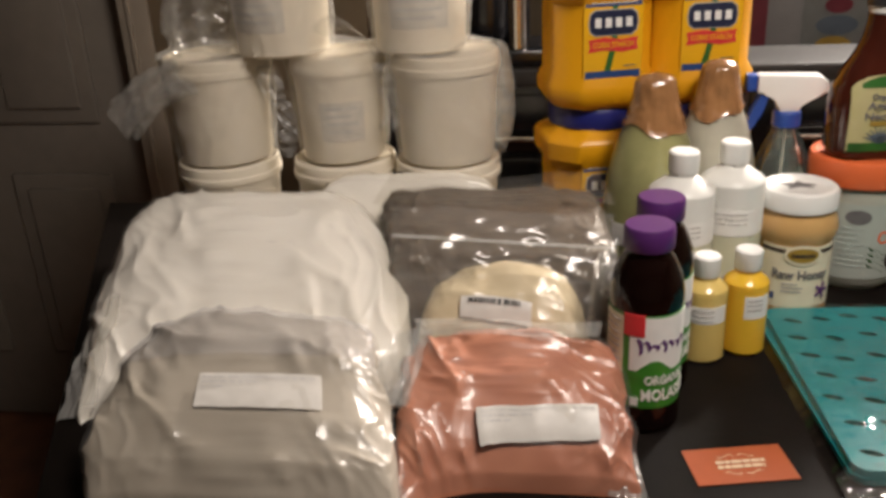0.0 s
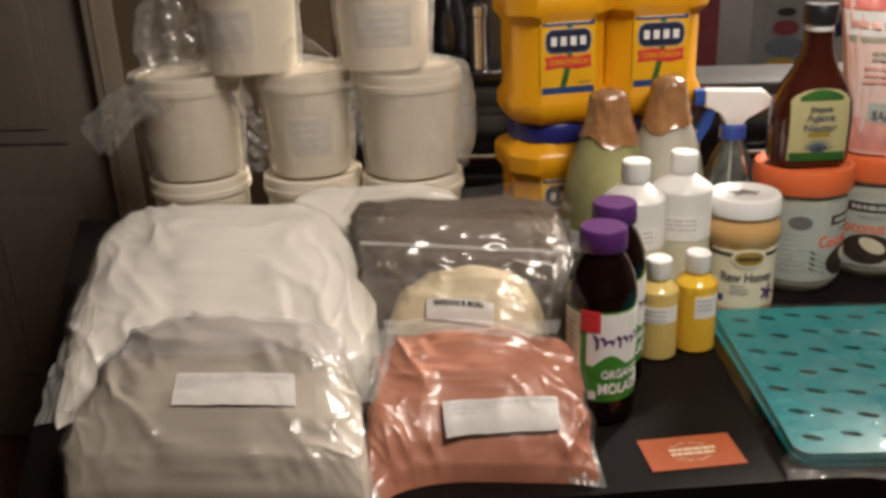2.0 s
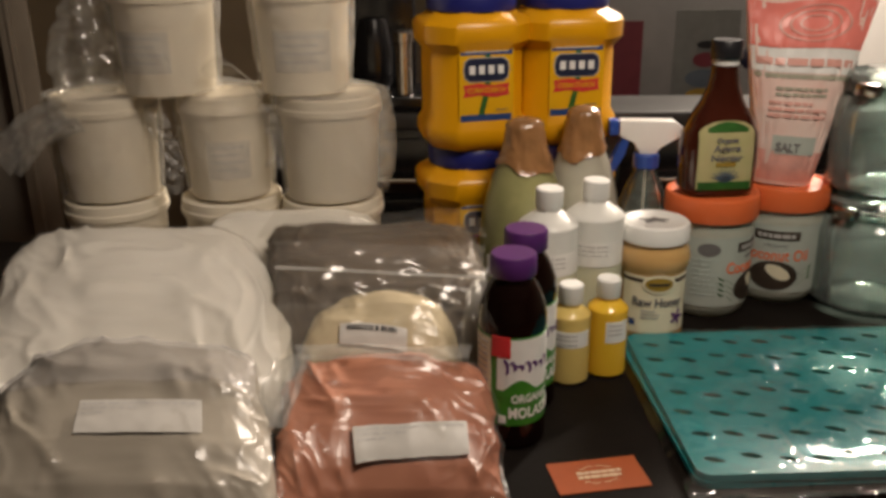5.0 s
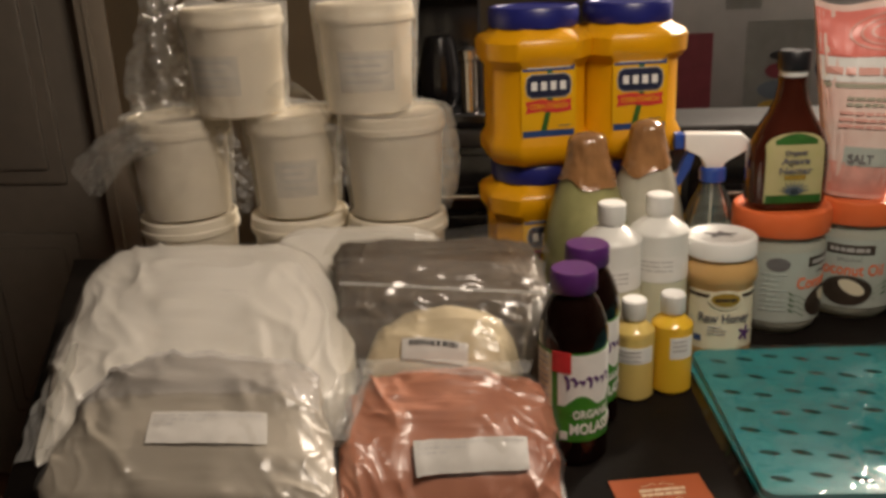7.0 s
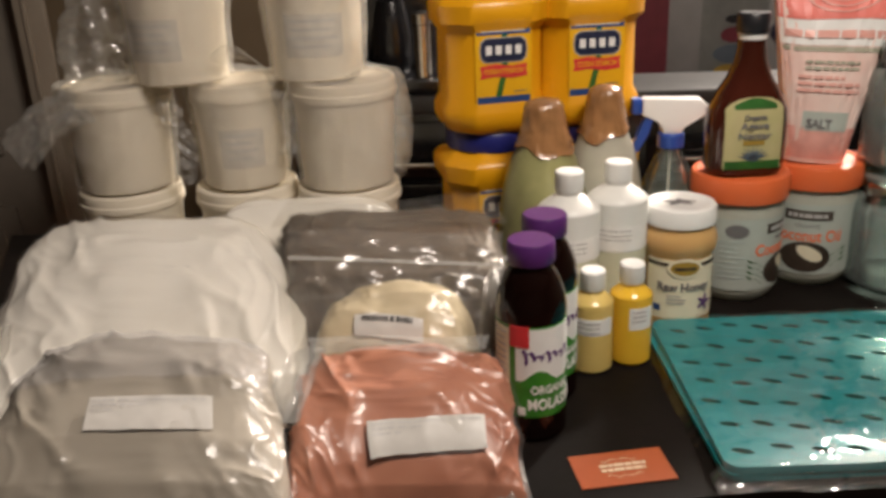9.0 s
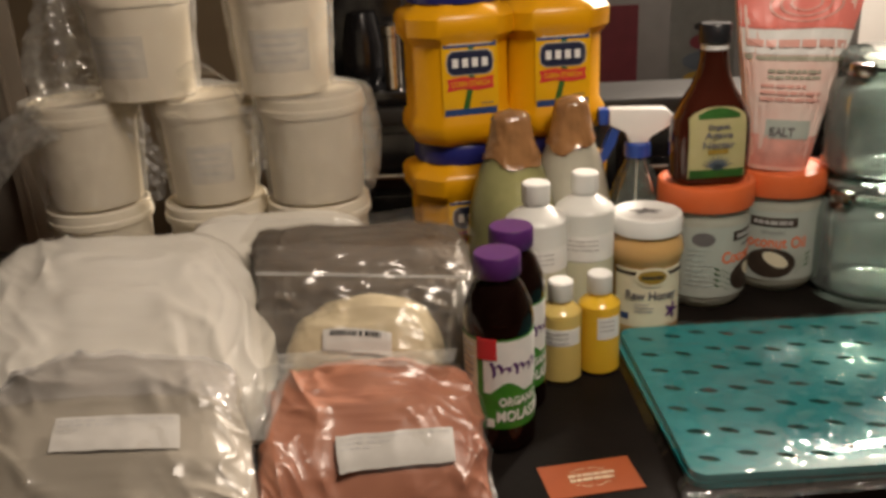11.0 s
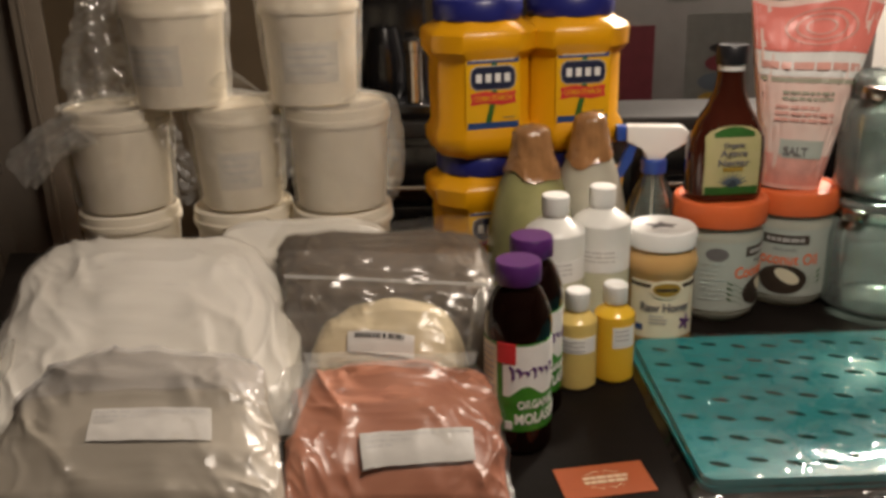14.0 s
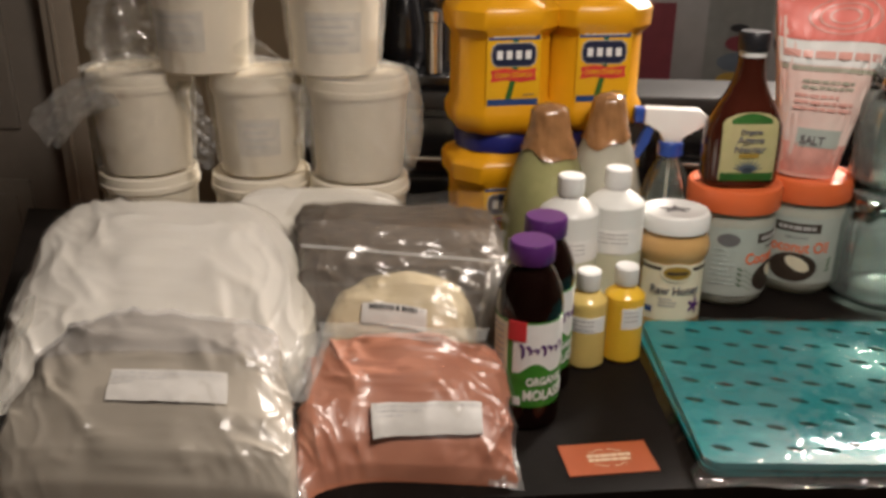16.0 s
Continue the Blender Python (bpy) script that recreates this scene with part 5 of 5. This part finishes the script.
def AW(a, b, d):
    """A point on the bottle's front: a across, b up."""
    zs = [q[0] for q in AR]
    w, dp, r = (np.interp(b, zs, [q[k] for q in AR]) for k in (1, 2, 3))
    over = max(0.0, abs(a) - (w / 2 - r))
    return Vector((a, -dp / 2 + r - math.sqrt(max(0.0, r * r - min(over, r * 0.98) ** 2)) - 0.0012 - d, b))



ARCH = [(-0.039, 0.014), (0.039, 0.014), (0.041, 0.074), (0.039, 0.092), (0.030, 0.106), (0.016, 0.113), (0, 0.115), (-0.016, 0.113), (-0.030, 0.106), (-0.039, 0.092), (-0.041, 0.074)]
ARCH = [(x * 0.88, z) for x, z in ARCH]


def front_patch(outline, thick):
    """A label with many points, so that it follows the bottle."""
    fine = []
    for k in range(len(outline)):
        p, q = Vector(outline[k]), Vector(outline[(k + 1) % len(outline)])
        fine += [tuple(p.lerp(q, n / 8)) for n in range(8)]
    xs = [-0.036 + 0.072 * n / 20 for n in range(21)]
    bm = bmesh.new()
    cols = []
    for x in xs:
        zs = [p[1] for p in fine if abs(p[0] - x) < 0.006] or [p[1] for p in fine if abs(p[0] - x) < 0.012]
        z0, z1 = min(zs), max(zs)
        cols.append([bm.verts.new(AW(x, z0 + (z1 - z0) * j / 6, thick)) for j in range(7)])
    for a, b in zip(cols, cols[1:]):
        for j in range(6):
            bm.faces.new((a[j], b[j], b[j + 1], a[j + 1]))
    return bm


al = part("label", front_patch(ARCH, 0.0002), "agavelabel", ag, "cream and green label")
part("green_foot", sheet(20, 3, lambda i, j: AW(-0.0345 + 0.069 * i, 0.014 + 0.012 * j, 0.0008)), "leafgreen", al)
part("green_head", sheet(16, 3, lambda i, j: AW(-0.026 + 0.052 * i, 0.099 + (0.006 + 0.009 * math.sin(math.pi * i)) * j, 0.0008)), "leafgreen", al)
for txt, z, s, w in (("Organic", 0.084, 0.010, 0.028), ("Agave", 0.071, 0.014, 0.036), ("Nectar", 0.057, 0.014, 0.042)):
    part("letters_" + txt.lower(), lettering(txt, s, lambda a, b, d, z=z: AW(a, z + b, 0.0012 + d), w, 0.0003), "print", al)
for k in range(9):
    a = radians(20 + 17.5 * k)
    part("agave_leaf", flat_patch([(0.003 * math.sin(a), -0.003 * math.cos(a)), (0.021 * math.cos(a), 0.021 * math.sin(a)), (-0.003 * math.sin(a), 0.003 * math.cos(a))], lambda x, z, d: AW(x, 0.027 + z, d), 0.0011), "greyblue", al)
part("gold_word", flat_patch([(-0.013, -0.002), (0.013, -0.002), (0.013, 0.004), (-0.013, 0.004)], lambda x, z, d: AW(x, 0.0505 + z, d), 0.0010), "mustard", al)

# ---- salt pouch ----
sp = thing("salt_pouch", "coral pink stand-up pouch of pink salt", "pouch", pose(0.540, 1.290, T + 0.1757, -3, 4, -4))


def pouch(u, v, grow=0.0):
    """u goes round the pouch, v up: wide at the foot, flat at the top seal."""
    a = 2 * math.pi * u
    w = np.interp(v, [0, 0.12, 0.45, 0.8, 1], [0.042, 0.046, 0.062, 0.082, 0.092])
    d = np.interp(v, [0, 0.10, 0.4, 0.75, 0.9, 1], [0.034, 0.038, 0.034, 0.016, 0.004, 0.0015])
    c, s = math.cos(a), math.sin(a)
    p = Vector((w * math.copysign(abs(c) ** 0.8, c), d * math.copysign(abs(s) ** 0.7, s), 0.270 * v))
    k = crumple((p.x, p.z, s), 0.05, 0.0025, 3.0) * min(1, v * 6)
    return p + Vector((0, math.copysign(1, s) * (k + grow), 0.010 * (v ** 4) * math.sin(c * 3)))


pbm = sheet(80, 50, pouch)
bmesh.ops.remove_doubles(pbm, verts=pbm.verts, dist=1e-5)
part("pouch_body", pbm, "palepouch", sp, "pale pink printed pouch")


def on_pouch(x, z, d):
    v = z / 0.270
    w = np.interp(v, [0, 0.12, 0.45, 0.8, 1], [0.042, 0.046, 0.062, 0.082, 0.092])
    c = max(-0.999, min(0.999, x / w))
    c = math.copysign(abs(c) ** 1.25, c)
    return pouch(1 - math.acos(c) / (2 * math.pi), v) - Vector((0, d + 0.0008, 0))


def pouch_band(name, z0, z1, material, fx=0.97, label="", d=0.0):
    def f(i, j):
        z = z0 + (z1 - z0) * j
        w = np.interp(z / 0.270, [0, 0.12, 0.45, 0.8, 1], [0.042, 0.046, 0.062, 0.082, 0.092])
        return on_pouch((2 * i - 1) * w * fx, z, d)
    return part(name, sheet(30, 10, f), material, sp, label)


pouch_band("coral_top", 0.196, 0.260, "pinkpouch", 0.985, "coral printed top")
pouch_band("white_name_band", 0.160, 0.194, "paper", 0.985, "white band")
pouch_band("thin_coral_line", 0.1945, 0.1985, "pinkpouch", 0.985, "", 0.0008)
pouch_band("sage_line", 0.152, 0.158, "sage", 0.975, "", 0.0002)
pouch_band("salt_window", 0.006, 0.050, "saltpink", 0.93, "pink salt seen through a window")
tagged(bars("name_print", 1, "saltpink", sp, lambda x, z, d: on_pouch(x, z, d + 0.0008), -0.066, 0.066, 0.180, 0.01, 0.010, 3), kind="stuff")
bars("small_print", 2, "sage", sp, lambda x, z, d: on_pouch(x, z, d + 0.0004), -0.035, 0.035, 0.140, 0.008, 0.004, 4)
bars("faint_print", 3, "saltpink", sp, lambda x, z, d: on_pouch(x, z, d + 0.0004), -0.042, 0.042, 0.120, 0.009, 0.004, 6)
sl = part("salt_label", sheet(10, 4, lambda i, j: on_pouch(-0.030 + 0.060 * i, 0.046 + 0.026 * j, 0.0006)), "cocolabel", sp, "small pale label")
part("letters_salt", lettering("SALT", 0.017, lambda a, b, d: on_pouch(-0.008 + a, 0.050 + b, 0.0016 + d), 0.034, 0.0006), "print", sl)
for w0 in (0.05, 0.036, 0.022):
    ring = bmesh.new()
    n = 32
    vs = [[ring.verts.new(on_pouch(0.008 + (w0 - s) * math.cos(2 * math.pi * k / n), 0.228 + (w0 - s) * 0.5 * math.sin(2 * math.pi * k / n), 0.0012)) for s in (0, 0.004)] for k in range(n)]
    for k in range(n):
        ring.faces.new((vs[k][0], vs[k][1], vs[(k + 1) % n][1], vs[(k + 1) % n][0]))
    part("emblem_ring", ring, "saltpink", sp)

# ---- spray bottle ----
sb = thing("spray_bottle", "clear spray bottle with white and blue trigger head", "spray bottle", pose(0.348, 1.325, T))
sb.scale = (0.95, 0.95, 0.97)
part("body", lathe([(0, 0.001), (0.042, 0), (0.046, 0.005), (0.046, 0.105), (0.043, 0.130), (0.030, 0.165), (0.018, 0.188), (0.016, 0.200), (0.014, 0.200), (0.016, 0.187), (0.028, 0.163), (0.041, 0.129), (0.044, 0.104), (0.044, 0.007), (0.04, 0.003), (0, 0.003)], 48), "sprayglass", sb, "clear bottle body")
part("collar", lathe([(0.018, 0.194), (0.0195, 0.195), (0.0195, 0.214), (0.017, 0.217), (0, 0.217)], 40, 1, 0.0006), "bluespray", sb, "blue ribbed collar")
hd = bmesh.new()
prof = [(-0.046, 0.244), (-0.046, 0.270), (0.040, 0.268), (0.052, 0.258), (0.052, 0.243), (0.036, 0.240), (0.018, 0.230), (0.014, 0.216), (-0.014, 0.216), (-0.018, 0.236)]
lo, hi = [hd.verts.new((x, -0.013, z)) for x, z in prof], [hd.verts.new((x, 0.013, z)) for x, z in prof]
for k in range(len(prof)):
    n = (k + 1) % len(prof)
    hd.faces.new((lo[k], lo[n], hi[n], hi[k]))
hd.faces.new(lo[::-1])
hd.faces.new(hi)
bmesh.ops.bevel(hd, geom=hd.edges[:], offset=0.003, segments=2, affect="EDGES", profile=0.5)
part("head", hd, "white", sb, "white trigger head")
part("nozzle", box(-0.062, -0.0465, -0.011, 0.011, 0.246, 0.270, 0.003), "bluespray", sb, "blue nozzle")
tr = bmesh.new()
prof = [(-0.040, 0.243), (-0.028, 0.243), (-0.036, 0.215), (-0.050, 0.190), (-0.060, 0.182), (-0.062, 0.190), (-0.052, 0.214)]
lo, hi = [tr.verts.new((x, -0.009, z)) for x, z in prof], [tr.verts.new((x, 0.009, z)) for x, z in prof]
for k in range(len(prof)):
    n = (k + 1) % len(prof)
    tr.faces.new((lo[k], lo[n], hi[n], hi[k]))
tr.faces.new(lo[::-1])
tr.faces.new(hi)
part("trigger", tr, "bluespray", sb, "blue trigger")
part("dip_tube", lathe([(0, 0.006), (0.002, 0.006), (0.002, 0.2), (0, 0.2)], 10), "hdpe", sb)


# ---- glass jars ----
def glass_jar(m, label):
    t = thing("glass_jar", label, "jar", m, "green-tinted glass jars")
    r, th = 0.086, 0.003
    out = [(0, 0.0), (r - 0.010, 0.0), (r, 0.010), (r + 0.001, 0.112), (r - 0.006, 0.130), (r - 0.016, 0.138), (r - 0.016, 0.152)]
    inn = [(r - 0.016 - th, 0.152), (r - 0.016 - th, 0.137), (r - 0.010, 0.128), (r - th, 0.111), (r - th, 0.012), (r - 0.012, 0.006), (0, 0.006)]
    part("body", lathe(out + inn, 64), "glass", t, "clear greenish glass body")
    part("rim_band", lathe([(r - 0.0158, 0.141), (r - 0.012, 0.142), (r - 0.011, 0.145), (r - 0.012, 0.148), (r - 0.0158, 0.149)], 64), "glass", t, "glass rim")
    part("lid", lathe([(0, 0.1535), (r - 0.018, 0.1535), (r - 0.011, 0.1545), (r - 0.010, 0.161), (r - 0.014, 0.167), (r - 0.03, 0.171), (0, 0.172)], 64), "glass", t, "domed glass lid")
    part("wire", lathe([(r - 0.0112, 0.1505), (r - 0.0085, 0.1518), (r - 0.0112, 0.153), (r - 0.0135, 0.1518), (r - 0.0112, 0.1505)], 64), "steel", t, "thin steel wire")
    part("clasp", box(-r - 0.004, -r + 0.012, -0.016, 0.016, 0.142, 0.160, 0.003), "steel", t, "small wire clasp").matrix_basis = pose(0, 0, 0, 0, 0, 35)
    return t


glass_jar(pose(0.678, 1.256, T), "green-tinted glass jar with glass lid, on the table")
glass_jar(pose(0.684, 1.258, T + 0.1722), "green-tinted glass jar standing on another jar")

# ---- business card ----
bc = thing("business_card", "rust-orange business card with cream print", "card", pose(0.212, 0.7925, T + 0.0006, 0, 0, 10.8))
part("card", prism([(-0.0485, -0.0272), (0.0485, -0.0272), (0.0485, 0.0272), (-0.0485, 0.0272)], 0.0, 0.0007), "card", bc)
CP = lambda a, b, d: Vector((a, b, 0.0005 + d))
bars("text_lines", 2, "cardprint", bc, CP, -0.022, 0.026, 0.006, 0.0075, 0.0042, 3)
for z, s in ((0.0125, 1), (-0.0135, -1)):
    for k in (-1, 1):
        curl = bmesh.new()
        row = [[curl.verts.new((k * (0.002 + 0.016 * i / 12), z + s * 0.0022 * math.sin(i / 12 * 6.0) + j, 0.0011)) for j in (0, 0.0011)] for i in range(13)]
        for i in range(12):
            curl.faces.new((row[i][0], row[i + 1][0], row[i + 1][1], row[i][1]))
        part("curl", curl, "cardprint", bc)

# ---- silicone moulds ----
TM = pose(0.488, 0.942, T, 0, 0, 4.2)


def mould(z, turn, dx, dy, h):
    t = thing("silicone_mould", "teal silicone soap mould with leaf-shaped hollows", "mould", TM @ pose(dx, dy, z, 0, 0, turn), "stacked teal moulds")
    w, d = 0.385, 0.325
    part("base", prism(rounded(w, d, 0.016), 0.0, 0.003, 0.001), "teal", t)
    rim_o, rim_i = rounded(w, d, 0.016), rounded(w - 0.012, d - 0.012, 0.011)
    bm = bmesh.new()
    a = [bm.verts.new((x, y, 0.003)) for x, y in rim_o]
    b = [bm.verts.new((x, y, h)) for x, y in rim_o]
    c = [bm.verts.new((x, y, h)) for x, y in rim_i]
    e = [bm.verts.new((x, y, 0.003)) for x, y in rim_i]
    for k in range(len(a)):
        n = (k + 1) % len(a)
        for p, q in ((a, b), (b, c), (c, e)):
            bm.faces.new((p[k], p[n], q[n], q[k]))
    part("rim", bm, "teal", t, "raised teal rim")
    return t, w, d


for k, (turn, dx, dy) in enumerate(((0, 0, 0), (0.8, -0.003, 0.002), (-0.5, 0.002, -0.002))):
    mo, w, d = mould(0.002 + 0.0042 * k, turn, dx, dy, 0.0086 if k == 2 else 0.0038)
# the top mould: a plate pierced by rows of oval hollows
nx, ny = 10, 7
cellx, celly = (w - 0.010) / nx, (d - 0.010) / ny
plate, lining = bmesh.new(), bmesh.new()
for i in range(nx):
    for j in range(ny):
        ox, oy = -w / 2 + 0.005 + (i + 0.5) * cellx, -d / 2 + 0.005 + (j + 0.5) * celly
        cx, cy = ox + 0.004 * math.sin(j * 2.4 + i), oy + 0.006 * math.sin(i * 1.9 + j * 0.7)
        n = 24
        ring_o, ring_i, wall_t, wall_b = [], [], [], []
        lean = -0.35 + 0.12 * math.sin(i * 2.3 + j * 1.7)
        for k in range(n):
            a = 2 * math.pi * k / n
            c, s = math.cos(a), math.sin(a)
            q = max(abs(c), abs(s))
            ring_o.append(plate.verts.new((ox + c / q * cellx / 2, oy + s / q * celly / 2, 0.0083)))
            ex, ey = 0.0118 * c, 0.0048 * s * (1 - 0.45 * c * c)
            x, y = cx + ex * math.cos(lean) - ey * math.sin(lean), cy + ex * math.sin(lean) + ey * math.cos(lean)
            ring_i.append(plate.verts.new((x, y, 0.0083)))
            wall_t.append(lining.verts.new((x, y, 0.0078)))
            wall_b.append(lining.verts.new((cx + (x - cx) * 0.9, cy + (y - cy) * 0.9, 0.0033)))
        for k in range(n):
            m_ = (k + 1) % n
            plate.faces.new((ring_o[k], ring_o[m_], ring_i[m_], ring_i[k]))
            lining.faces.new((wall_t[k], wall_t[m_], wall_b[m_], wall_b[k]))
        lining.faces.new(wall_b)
part("hollow_plate", plate, "teal", mo, "plate with rows of leaf-shaped hollows")
# walls and floors of the hollows, with their shade painted in
part("hollow_shade_lining", lining, "tealshade", mo, "insides of the hollows, shade painted in as darker teal")
tf = thing("mould_wrap", "crinkled clear plastic wrap over the teal moulds", "plastic wrap", TM)


def wrap_top(u, v):
    x, y = (u - 0.5) * 0.412, (v - 0.5) * 0.358 - 0.004
    inside = max(abs(x) / 0.194, abs(y) / 0.1635)
    z = 0.0200 if inside < 1 else max(0.002, 0.0200 - (inside - 1) * 0.30)
    q = Vector((x + 0.4 * y, y * 1.5 - 0.3 * x, 0.2))
    k = 0.0030 * ridge(q / 0.085 + Vector((6, 1, 0)), 2.0) + 0.0016 * ridge(q / 0.032 + Vector((2, 7, 0)), 1.5) + 0.0005 * noise.noise(q / 0.012)
    return Vector((x, y, max(0.0012, z + k)))


part("wrap_sheet", sheet(110, 84, lambda u, v: wrap_top(u, 0.08 + 0.92 * v)), "trayfilm", tf)
part("front_hem", sheet(110, 8, lambda u, v: wrap_top(u, 0.08 * v)), film("bright_wrap_hem", haze=0.06, gloss=0.16, scale=30, rough=0.1), tf, "bright crinkled hem of the wrap")
